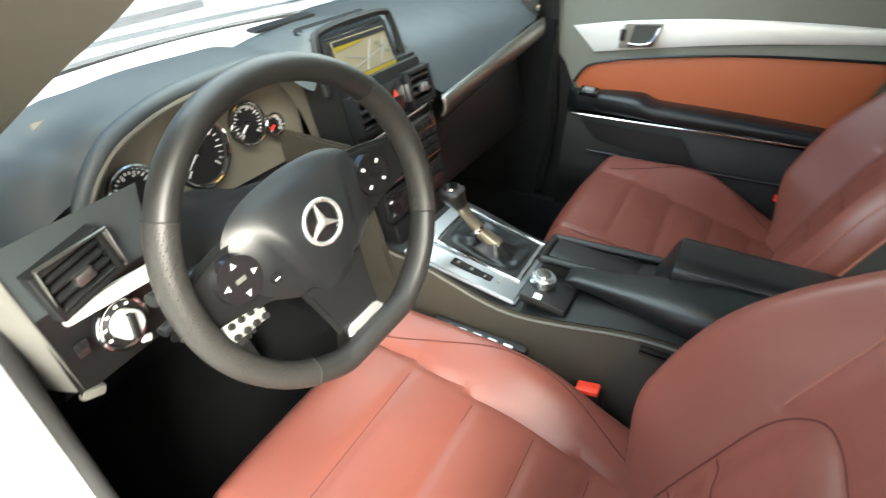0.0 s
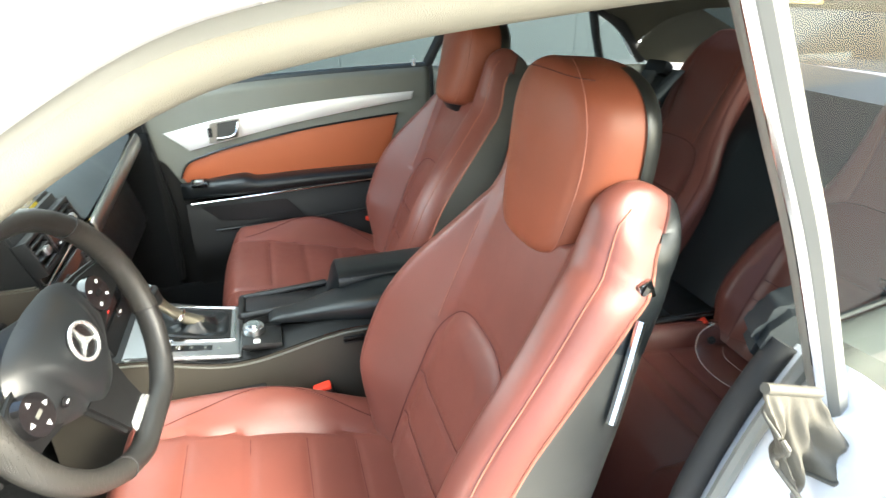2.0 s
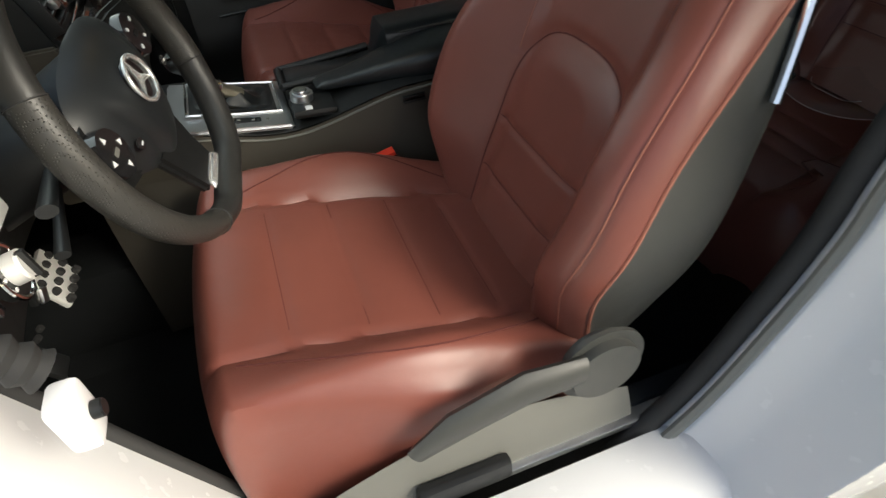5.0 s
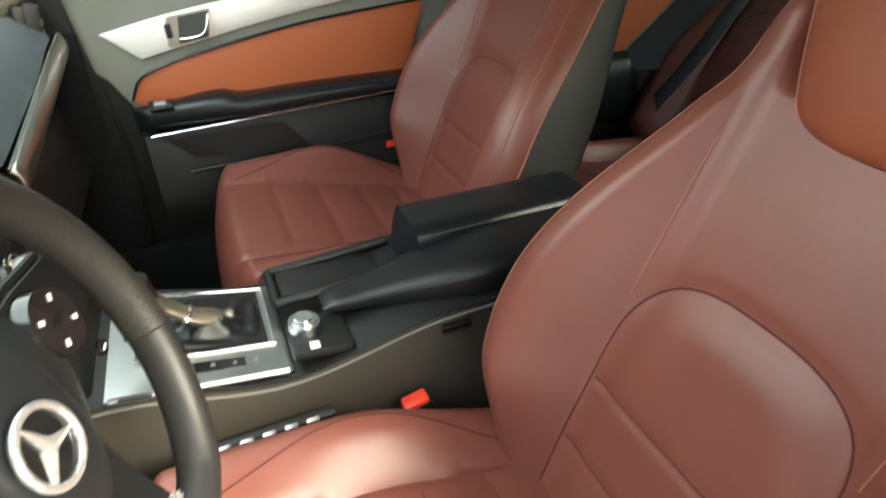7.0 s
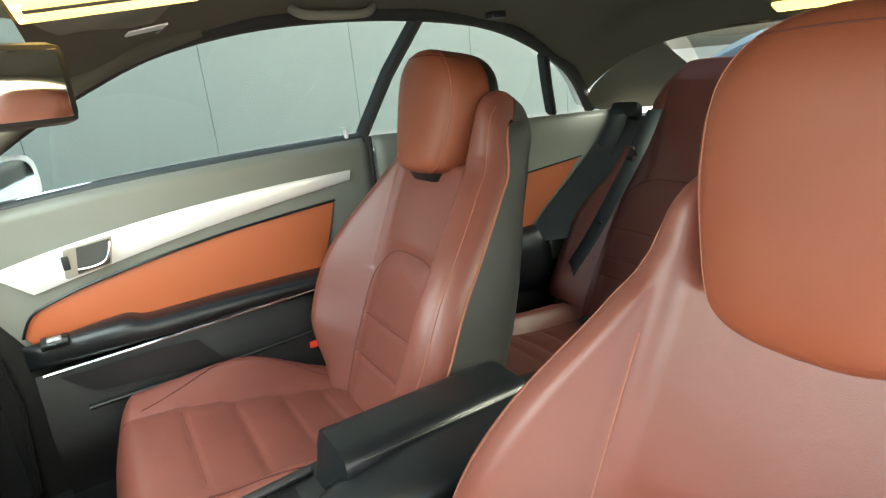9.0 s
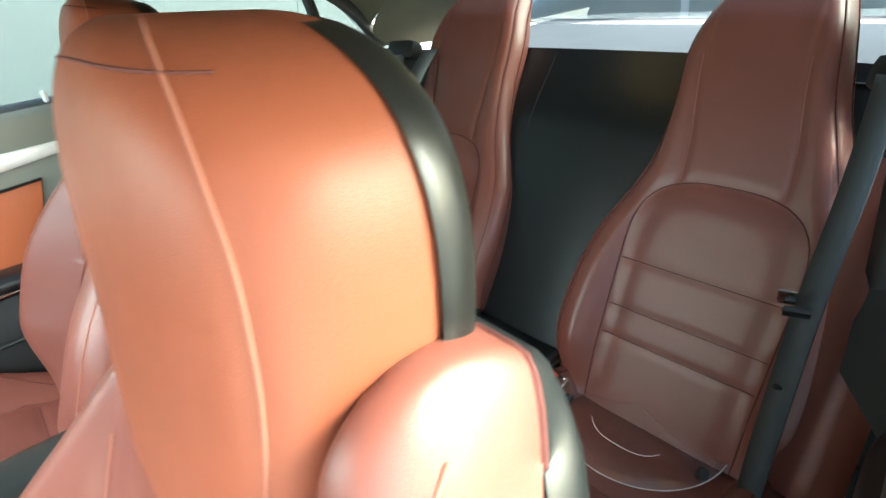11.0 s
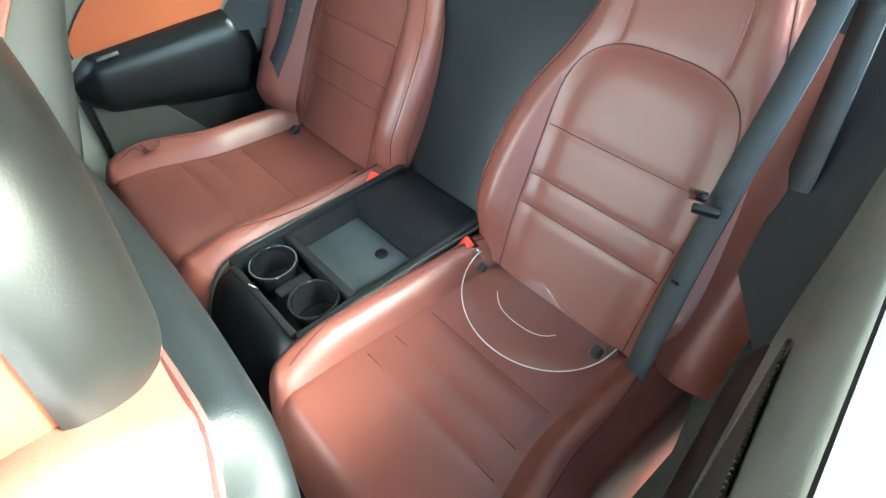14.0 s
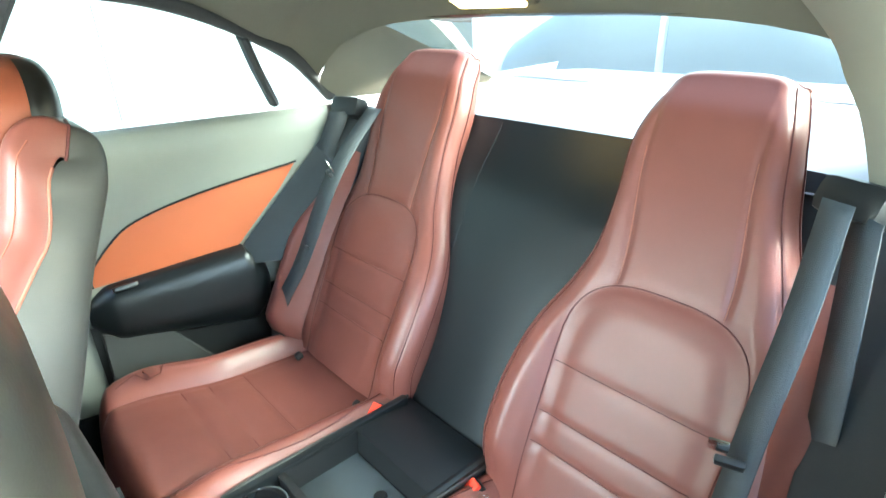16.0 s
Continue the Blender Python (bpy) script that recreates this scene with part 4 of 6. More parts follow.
def gauge(parent, c, r, turn=(-14, 0, 0)):
    m = pose(*c, *turn)

    def place(bm):
        bmesh.ops.transform(bm, matrix=m, verts=bm.verts[:])
        return bm
    g = part("gauge", place(cyl((0, 0, 0), r, 0.008, (90, 0, 0), 0.001, 40)), DIAL, parent, "round black gauge with white scale")
    ring = [(r * 1.04 * math.cos(a), -0.008, r * 1.04 * math.sin(a)) for a in [2 * math.pi * k / 48 for k in range(48)]]
    part("ring", place(tube(ring, 0.0035 if r > 0.03 else 0.0025, 8, loop=True, up=(0, 1, 0))), CHROME, g, "chrome gauge ring")
    marks = bmesh.new()
    for k in range(22):
        a = radians(225 - 270 * k / 21)
        ln = 0.010 if k % 3 == 0 else 0.005
        ln *= r / 0.045
        box(((r * 0.86 - ln / 2) * math.cos(a), -0.0050, (r * 0.86 - ln / 2) * math.sin(a)), (ln, 0.0012, 0.0014), 0, (0, -math.degrees(a), 0), bm=marks)
    part("scale", place(marks), MARK, g, smooth=False)
    a = radians(215)
    part("needle", place(box((r * 0.33 * math.cos(a), -0.0062, r * 0.33 * math.sin(a)), (r * 0.66, 0.0012, 0.0022), 0, (0, -math.degrees(a), 0))), REDLED if r < 0.02 else MARK, g, smooth=False)
    part("hub", place(cyl((0, -0.006, 0), r * 0.12, 0.006, (90, 0, 0), 0.001, 20)), GLOSS, g)
    return g


def dashboard():
    d = thing("dashboard", (0, 0.7, 0.5), "black soft-touch dashboard with aluminium trim strips", "dashboard")
    part("top_skin", sheet(lambda u, v: dash_skin(-0.63 + 1.27 * u, v), 150, 48), SOFT, d)
    # lower panels behind the skin
    part("knee_panel", box((0.38, 0.58, 0.69), (0.50, 0.12, 0.20), 0.03, (-14, 0, 0)), PLASTIC, d)
    part("glove_box", box((0.38, 0.535, 0.70), (0.44, 0.05, 0.15), 0.015, (-14, 0, 0)), PLASTIC, d, "black glove box lid")
    part("front_face", sheet(lambda u, v: (0.14 + 0.50 * u, 0.497 - 0.012 * u + 0.012 * v, (0.812 + 0.058 * u) - 0.06 * v), 10, 4), PLASTIC, d)
    # passenger trim strip

    def strip(u, v):
        x = 0.125 + 0.475 * u
        z = 0.812 + 0.057 * u
        return (x, 0.494 - 0.014 * u - 0.006 * math.sin(math.pi * v), z - (0.034 + 0.004 * u) * v)
    s = part("trim_strip", sheet(strip, 24, 6), DARKTRIM, d, "brushed dark aluminium trim strip")
    s.modifiers.new("thick", "SOLIDIFY").thickness = 0.006
    part("strip_edge", tube([Vector(strip(i / 20, 0)) + Vector((0, -0.001, 0.002)) for i in range(21)], 0.0022, 6), CHROME, d)
    # end vent by the passenger door
    vent(d, (0.625, 0.515, 0.890), 0.045, 0.05, (10, 0, 18), 3)
    # slot in the top
    part("defrost_slot", box((0.02, 0.745, 0.926), (0.16, 0.022, 0.006), 0.002, (0, 0, 4)), DIAL, d, "narrow defroster slot")
    part("defrost_slot", box((-0.60, 0.62, 0.912), (0.05, 0.022, 0.006), 0.002, (0, 0, 35)), DIAL, d, "narrow defroster slot")
    # instrument cluster
    cl = part("cluster_panel", sheet(lambda u, v: (-0.45 + 0.40 * u, 0.685 - 0.025 * v, 0.910 - 0.17 * v), 10, 8), CLUSTER, d, "grey instrument panel face")
    arch = smooth_line([(-0.478, 0.628, 0.735), (-0.470, 0.626, 0.800), (-0.440, 0.622, 0.862), (-0.390, 0.620, 0.898), (-0.30, 0.618, 0.918), (-0.17, 0.612, 0.918), (-0.10, 0.60, 0.880), (-0.065, 0.585, 0.83), (-0.05, 0.57, 0.77)], 6)
    part("cluster_hood", tube([p + Vector((0, 0, 0.004)) for p in arch], 0.010, 12), SOFT, d, "grey padded hood over the gauges")
    part("hood_edge", tube([p + Vector((0.0, -0.006, -0.005)) for p in arch], 0.0045, 8), HOODEDGE, d, "tan edge inside the gauge hood")
    hood = bmesh.new()
    inner = [p + Vector((0, 0.075, -0.006)) for p in arch]
    vs = [[hood.verts.new(p) for p in arch], [hood.verts.new(p) for p in inner]]
    for i in range(len(arch) - 1):
        hood.faces.new((vs[0][i], vs[0][i + 1], vs[1][i + 1], vs[1][i]))
    part("hood_lining", hood, CLUSTER, d, "grey-beige lining of the gauge hood")
    gauge(cl, (-0.375, 0.662, 0.800), 0.033)
    gauge(cl, (-0.272, 0.662, 0.818), 0.046)
    gauge(cl, (-0.178, 0.660, 0.828), 0.030)
    gauge(cl, (-0.408, 0.655, 0.768), 0.017)
    gauge(cl, (-0.130, 0.655, 0.812), 0.016)
    part("cluster_sill", box((-0.27, 0.63, 0.735), (0.40, 0.11, 0.012), 0.004, (-8, 0, 0)), PLASTIC, d)
    # left outlet, trim and light switch, on the end that reaches towards the door
    before = set(bpy.data.objects)
    def end_face(u, v):
        return (-0.562 + 0.175 * u + 0.035 * v * (1 - u), 0.622 + 0.012 * u + 0.02 * v, 0.828 - 0.235 * v)
    part("left_panel", sheet(lambda u, v: end_face(u, 0.42 * v), 10, 6), SOFT, d, "grey soft dash end round the vent")
    part("switch_panel", sheet(lambda u, v: end_face(u, 0.42 + 0.58 * v), 10, 8), PLASTIC, d, "black panel round the light switch")
    vent(d, (-0.494, 0.616, 0.770), 0.074, 0.052, (-6, -12, 4), 4)
    part("vent_wheel", box((-0.448, 0.618, 0.778), (0.009, 0.012, 0.040), 0.003, (-6, -12, 4)), ALU, d)
    part("left_trim_strip", box((-0.458, 0.617, 0.722), (0.135, 0.012, 0.020), 0.004, (-8, 5, 4)), STRIP, d, "bright aluminium trim strip")
    part("vent_frame", tube([(-0.536, 0.604, 0.800), (-0.452, 0.610, 0.806), (-0.440, 0.612, 0.752), (-0.528, 0.604, 0.742)], 0.0028, 8, loop=True, up=(0, 1, 0)), DARKTRIM, d, "dark metal frame round the air vent")
    c0 = Vector((-0.461, 0.628, 0.672))
    ex, ez = Vector((0.995, 0.08, 0)), Vector((0, 0.18, 0.984))
    sw = part("light_switch", cyl(c0, 0.033, 0.016, (80, 0, 5), 0.003, 40), PLASTIC, d, "round rotary light switch")
    part("ring", tube([c0 + Vector((0, -0.007, 0)) + 0.032 * (math.cos(a) * ex + math.sin(a) * ez) for a in [2 * math.pi * k / 40 for k in range(40)]], 0.0032, 8, loop=True, up=(0, 1, 0)), CHROME, sw)
    part("knob", cyl(c0 + Vector((0, -0.014, 0.002)), 0.0185, 0.024, (80, 0, 5), 0.003, 32), STRIP, sw, "silver turning knob")
    part("grip", box(c0 + Vector((0, -0.027, 0.004)), (0.008, 0.010, 0.034), 0.002, (-10, 6, 5)), PLASTIC, sw)
    for a in (60, 95, 130, 165, 200):
        q = c0 + Vector((0, -0.0095, 0)) + 0.0255 * (math.cos(radians(a)) * ex + math.sin(radians(a)) * ez)
        part("switch_mark", box(q, (0.0045, 0.0012, 0.0035), 0, (-10, 0, 5)), MARK, sw, smooth=False)
    part("brake_release", box((-0.432, 0.634, 0.620), (0.014, 0.006, 0.010), 0.002, (-14, 20, 5)), MARK, d, "white brake release mark")
    part("side_button", box((-0.512, 0.628, 0.668), (0.016, 0.006, 0.020), 0.002, (-8, 0, 5)), GLOSS, d)
    part("knee_pad", sheet(lambda u, v: (-0.525 + 0.42 * u, 0.645 + 0.05 * v + 0.01 * math.sin(math.pi * u), 0.665 - 0.11 * v), 14, 8), PLASTIC, d)
    part("side_cap", slab([(-0.566, 0.615, 0.835), (-0.518, 0.640, 0.598), (-0.530, 0.70, 0.585), (-0.600, 0.74, 0.84)], (-0.012, 0.01, 0), 0.003), GREY, d, "grey dash end cap")
    part("bonnet_pull", box((-0.512, 0.645, 0.588), (0.030, 0.012, 0.014), 0.004, (0, 20, 0)), GREY, d, "grey bonnet release pull")
    ends = Vector((-0.768, 0.035, 1.144))
    for ob in set(bpy.data.objects) - before:
        if ob.type == "MESH":
            reach = Matrix.Translation(ends) @ Matrix.Scale(0.86, 4) @ Matrix.Translation(-ends)
            ob.data.transform(ob.matrix_world.inverted() @ reach @ ob.matrix_world)
    part("column_cover", tube([(-0.342, 0.47, 0.79), (-0.342, 0.60, 0.745)], [0.055, 0.065], 20, flat=0.85), PLASTIC, d)
    part("stalk", tube([(-0.39, 0.50, 0.775), (-0.50, 0.485, 0.785)], [0.006, 0.010], 10, flat=0.7), PLASTIC, d, "black indicator stalk")
    part("stalk", tube([(-0.39, 0.51, 0.745), (-0.49, 0.50, 0.73)], [0.005, 0.008], 10, flat=0.7), PLASTIC, d, "black cruise stalk")
    ig = part("ignition", cyl((-0.425, 0.610, 0.700), 0.017, 0.02, (80, 0, 0), 0.003, 24), CHROME, d, "chrome ignition ring")
    return d


DASHBOARD = dashboard()


def car_key():
    k = thing("car_key", (-0.425, 0.60, 0.69), "car key with a dark fob hanging from the ignition", "key")
    part("blade", box((-0.425, 0.595, 0.700), (0.012, 0.030, 0.020), 0.003), CHROME, k)
    ring = [(-0.424 + 0.010 * math.cos(a), 0.580, 0.684 + 0.010 * math.sin(a)) for a in [2 * math.pi * i / 24 for i in range(24)]]
    part("ring", tube(ring, 0.0013, 6, loop=True, up=(0, 1, 0)), CHROME, k)
    part("fob", box((-0.421, 0.578, 0.654), (0.018, 0.009, 0.042), 0.004, (10, 8, 0)), PLASTIC, k)
    part("tag", box((-0.413, 0.576, 0.634), (0.016, 0.006, 0.018), 0.003, (6, 30, 0)), ALU, k)


car_key()


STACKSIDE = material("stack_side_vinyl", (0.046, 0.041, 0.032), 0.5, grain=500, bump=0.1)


def centre_stack():
    """Head unit, vents and switches between the front seats and the windscreen."""
    c = thing("centre_stack", (0.01, 0.52, 0.6), "black centre stack with navigation screen and audio unit", "car audio")
    lean = -17

    def on(x, z, out=0.0):
        """A place on the sloping face."""
        return (x, 0.545 - 0.305 * (0.90 - z) - out, z)
    part("face", slab([on(-0.105, 0.885), on(0.125, 0.885), on(0.125, 0.80), on(0.10, 0.60), on(-0.09, 0.60), on(-0.105, 0.80)], (0, 0.08, 0.01), 0.006), PLASTIC, c)
    scr = part("screen_surround", slab([(-0.100, 0.575, 0.942), (0.075, 0.575, 0.945), (0.085, 0.548, 0.868), (-0.105, 0.548, 0.868)], (0, 0.05, 0.01), 0.004), GLOSS, c, "black screen surround")
    part("hood", tube(smooth_line([(-0.115, 0.555, 0.870), (-0.110, 0.572, 0.935), (-0.085, 0.578, 0.953), (0.06, 0.578, 0.956), (0.088, 0.572, 0.938), (0.10, 0.552, 0.870)], 6), 0.006, 8), PLASTIC, c, "black hood over the screen")
    part("display", slab([(-0.080, 0.5690, 0.936), (0.056, 0.5690, 0.936), (0.060, 0.5460, 0.880), (-0.084, 0.5460, 0.880)], (0, 0.002, 0), 0), MAPLIT, scr, "lit navigation map display", smooth=False)

    def m(x, k, out=0.0008):
        return Vector((x, 0.5460 + 0.0230 * k - out - 0.001, 0.880 + 0.056 * k))
    for x0, k0, x1, k1, r in ((-0.07, 0.2, 0.05, 0.55, 0.0012), (-0.02, 0.1, 0.01, 0.8, 0.0012), (0.02, 0.15, 0.045, 0.75, 0.0008), (-0.06, 0.6, 0.0, 0.35, 0.0008)):
        part("road", tube([m(x0, k0), m(x1, k1)], r, 6), MAPROAD, scr)
    part("map_bar", slab([m(-0.083, 0.0), m(0.06, 0.0), m(0.0585, 0.10), m(-0.082, 0.10)], (0, -0.0006, 0), 0), MAPYELLOW, scr, smooth=False)
    part("map_bar", slab([m(-0.081, 0.88), m(0.056, 0.88), m(0.056, 0.99), m(-0.08, 0.99)], (0, -0.0006, 0), 0), DIAL, scr, smooth=False)
    part("map_bar", slab([m(-0.081, 0.76), m(-0.02, 0.82), m(0.0, 0.88), m(-0.081, 0.88)], (0, -0.0006, 0), 0), MAPYELLOW, scr, smooth=False)
    for x, k in ((0.03, 0.5), (0.02, 0.62), (0.042, 0.35)):
        part("map_patch", slab([m(x, k), m(x + 0.010, k), m(x + 0.008, k + 0.08), m(x - 0.003, k + 0.07)], (0, -0.0006, 0), 0), MAPGREEN, scr, smooth=False)
    vent(c, on(-0.065, 0.838, 0.006), 0.062, 0.050, (lean, 0, 0), 4)
    vent(c, on(0.085, 0.838, 0.006), 0.062, 0.050, (lean, 0, 0), 4)
    part("button_bank", box(on(0.01, 0.838, 0.004), (0.060, 0.012, 0.055), 0.003, (lean, 0, 0)), GLOSS, c)
    for sx in (-0.024, 0.044):
        part("vent_wheel", box(on(sx, 0.838, 0.011), (0.005, 0.010, 0.030), 0.002, (lean, 0, 0)), ALU, c)
    part("hazard_mark", slab([on(0.003, 0.842, 0.0115), on(0.017, 0.842, 0.0115), on(0.010, 0.853, 0.0115)], (0, -0.0008, 0), 0), BUCKRED, c, "red hazard triangle button", smooth=False)
    part("switch_mark", box(on(0.010, 0.822, 0.0105), (0.006, 0.001, 0.003), 0, (lean, 0, 0)), MARK, c, smooth=False)
    part("trim_line", box(on(0.010, 0.800, 0.004), (0.225, 0.010, 0.005), 0.0015, (lean, -3, 0)), CHROME, c, "thin chrome trim line")
    unit = part("audio_unit", box(on(0.008, 0.760, 0.006), (0.200, 0.014, 0.070), 0.004, (lean, 0, 0)), GLOSS, c, "glossy black audio unit")
    part("knob", cyl(on(0.0, 0.755, 0.022), 0.013, 0.022, (90 + lean, 0, 0), 0.002, 28), ALU, unit, "silver volume knob")
    ring = [Vector(on(0.0, 0.755, 0.016)) + 0.0155 * (math.cos(a) * Vector((1, 0, 0)) + math.sin(a) * Vector((0, 0.29, 0.956))) for a in [2 * math.pi * k / 28 for k in range(28)]]
    part("ring", tube(ring, 0.0016, 6, loop=True, up=(0, 1, 0)), CHROME, unit)
    for i in range(3):
        for j in range(4):
            part("key", box(on(0.050 + 0.017 * i, 0.780 - 0.014 * j, 0.0145), (0.013, 0.004, 0.010), 0.0015, (lean, 0, 0)), PLASTIC, unit)
            part("key", box(on(-0.050 - 0.017 * i, 0.780 - 0.014 * j, 0.0145), (0.013, 0.004, 0.010), 0.0015, (lean, 0, 0)), PLASTIC, unit)
    part("trim_line", box(on(0.008, 0.722, 0.004), (0.20, 0.008, 0.003), 0.001, (lean, 0, 0)), CHROME, c)
    cp = part("climate_panel", box(on(0.005, 0.690, 0.004), (0.19, 0.012, 0.050), 0.003, (lean, 0, 0)), GLOSS, c, "black climate control panel")
    for x, z in ((-0.006, 0.683), (0.012, 0.692)):
        part("telltale", cyl(on(x, z, 0.0115), 0.0028, 0.002, (90 + lean, 0, 0), 0, 12), REDLED, cp, "small red warning light")
    for i in range(6):
        part("key", box(on(-0.075 + 0.03 * i, 0.703, 0.011), (0.024, 0.004, 0.012), 0.002, (lean, 0, 0)), PLASTIC, cp)
    part("ashtray_lid", box(on(0.003, 0.640, 0.004), (0.17, 0.012, 0.046), 0.004, (lean, 0, 0)), PLASTIC, c, "black ashtray lid")
    part("lid_edge", box(on(0.003, 0.6175, 0.008), (0.17, 0.006, 0.003), 0.001, (lean, 0, 0)), ALU, c)
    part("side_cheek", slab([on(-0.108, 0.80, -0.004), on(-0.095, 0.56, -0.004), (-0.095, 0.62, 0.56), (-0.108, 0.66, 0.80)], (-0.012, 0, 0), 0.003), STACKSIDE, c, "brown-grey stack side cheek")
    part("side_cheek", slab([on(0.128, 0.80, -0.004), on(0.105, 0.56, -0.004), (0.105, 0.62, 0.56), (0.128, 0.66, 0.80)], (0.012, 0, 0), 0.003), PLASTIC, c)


centre_stack()


# ---- steering wheel ----
def steering_wheel():
    C = Vector((-0.337, 0.413, 0.812))
    tilt, turn = radians(18), radians(12.3)
    n = Vector((0, -math.cos(tilt), math.sin(tilt)))
    up0, rt0 = Vector((0, math.sin(tilt), math.cos(tilt))), Vector((1, 0, 0))
    yaw = Matrix.Rotation(radians(-12), 3, "Z")
    n, up0, rt0 = yaw @ n, yaw @ up0, yaw @ rt0
    R = math.cos(turn) * rt0 + math.sin(turn) * up0
    U = -math.sin(turn) * rt0 + math.cos(turn) * up0
    w = thing("steering_wheel", tuple(C), "black leather steering wheel with a three-spoke hub", "steering wheel")

    def W(x, y, d=0.0):
        return C + x * R + y * U + d * n

    def rad(a):
        r = 0.168
        s = math.sin(a)
        return min(r, 0.160 / -s) if s < -0.3 else r

    def ring(a, d=0.008, dr=0.0):
        return W((rad(a) + dr) * math.cos(a), (rad(a) + dr) * math.sin(a), d)
    N = 96

    def rim_fn(a0, a1, lab, mat, fat=1.0):
        bm = bmesh.new()
        m = 30
        rows = []
        for i in range(m + 1):
            a = radians(a0 + (a1 - a0) * i / m)
            e = Vector((math.cos(a) * R + math.sin(a) * U))
            rows.append([bm.verts.new(ring(a) + fat * (0.0150 * math.cos(b) * e + 0.0185 * math.sin(b) * n)) for b in [2 * math.pi * k / 16 for k in range(16)]])
        for i in range(m):
            for k in range(16):
                bm.faces.new((rows[i][k], rows[i][(k + 1) % 16], rows[i + 1][(k + 1) % 16], rows[i + 1][k]))
        return part("rim", bm, mat, w, lab)
    rim_fn(35, 145, "smooth black leather rim section", RIMLEATHER)
    rim_fn(-28, 35, "perforated black leather grip", RIMPERF, 1.04)
    rim_fn(145, 208, "perforated black leather grip", RIMPERF, 1.04)
    rim_fn(208, 235, "perforated black leather grip", RIMPERF, 1.02)
    rim_fn(235, 332, "smooth black leather rim section", RIMLEATHER)
    for a in (35, 145, 235, 332):
        aa = radians(a)
        e = math.cos(aa) * R + math.sin(aa) * U
        part("stitch", tube([ring(aa) + 0.0157 * math.cos(b) * e + 0.0195 * math.sin(b) * n for b in [2 * math.pi * k / 20 for k in range(20)]], 0.0009, 5, loop=True), RUBBER, w)
    # airbag cover: a domed shield

    def edge(a):
        c, s = math.cos(a), math.sin(a)
        lobe = 0.074 + 0.034 * abs(c) ** 3 - 0.010 * max(0, s) ** 2
        return lobe + 0.018 * max(0, -s) ** 4

    def cover(u, v):
        a = 2 * math.pi * u
        r = edge(a) * v
        x, y = r * math.cos(a), r * math.sin(a)
        d = 0.012 - 0.028 * v ** 3
        # two creases sweep from the spokes to the lower spoke, and the middle stands proud of them
        fold = abs(x) - 0.050 - 0.30 * (y + 0.010)
        d += 0.0060 * step(0.004, -0.010, fold) * step(0.040, -0.005, y) - 0.0022 * groove(fold - 0.004, 0.004) * step(0.020, -0.010, y)
        return W(x, y + 0.004, d)
    part("airbag_cover", sheet(cover, 96, 30, closed=True), WHEELHUB, w, "satin black airbag cover with creases")
    # spokes
    for s in (-1, 1):
        sp = part("spoke", slab([W(s * 0.060, 0.045, -0.012), W(s * 0.115, 0.036, -0.010), W(s * 0.163, 0.024, -0.004), W(s * 0.160, -0.028, -0.004), W(s * 0.110, -0.040, -0.012), W(s * 0.050, -0.060, -0.014)], -0.016 * n, 0.005), PLASTIC, w)
        pc = (s * 0.104, 0.002)
        cyl_m = bmesh.new()
        bmesh.ops.create_cone(cyl_m, cap_ends=True, segments=36, radius1=0.0275, radius2=0.0255, depth=0.012)
        rot = Matrix((R, U, n)).transposed().to_4x4()
        bmesh.ops.transform(cyl_m, matrix=Matrix.Translation(W(*pc, -0.004)) @ rot, verts=cyl_m.verts[:])
        pad = part("button_pad", cyl_m, GLOSS, w, "round button pad with white symbols")
        for k in range(4):
            a = radians(90 * k + (0 if s < 0 else 45))
            q = (pc[0] + 0.017 * math.cos(a), pc[1] + 0.017 * math.sin(a))
            if s < 0:
                t3 = [(q[0] + 0.0042 * math.cos(a + b), q[1] + 0.0042 * math.sin(a + b)) for b in (0, 2.2, -2.2)]
            else:
                t3 = [(q[0] + 0.0036 * math.cos(a + b), q[1] + 0.0030 * math.sin(a + b)) for b in (0.6, 2.5, 3.7, 5.6)]
            part("symbol", slab([W(*p, 0.0024) for p in t3], 0.0006 * n, 0), MARK, pad, smooth=False)
        part("symbol", slab([W(pc[0] + x, pc[1] + y, 0.0024) for x, y in ((-0.006, -0.0025), (0.006, -0.0025), (0.006, 0.0025), (-0.006, 0.0025))], 0.0006 * n, 0), PLASTIC if s > 0 else GREY, pad, smooth=False)
        small = (s * 0.073, -0.020) if s < 0 else (0.112, -0.045)
        part("small_button", slab([W(small[0] + 0.0075 * math.cos(a), small[1] + 0.0060 * math.sin(a), -0.003 if s > 0 else 0.006) for a in [2 * math.pi * k / 16 for k in range(16)]], 0.002 * n, 0), GLOSS, w)
        part("symbol", slab([W(small[0] + x, small[1] + y, 0.0 if s > 0 else 0.009) for x, y in ((-0.003, -0.001), (0.003, -0.001), (0.003, 0.001), (-0.003, 0.001))], 0.0005 * n, 0), MARK, w, smooth=False)
    part("lower_spoke", slab([W(-0.052, -0.060, -0.008), W(0.052, -0.060, -0.008), W(0.040, -0.110, -0.006), W(0.034, -0.146, -0.002), W(-0.034, -0.146, -0.002), W(-0.040, -0.110, -0.006)], -0.016 * n, 0.006), PLASTIC, w)
    part("spoke_trim", slab([W(-0.026, -0.134, 0.003), W(0.026, -0.134, 0.003), W(0.033, -0.147, 0.006), W(-0.033, -0.147, 0.006)], -0.008 * n, 0.003), SILVER, w, "polished silver spoke trim")
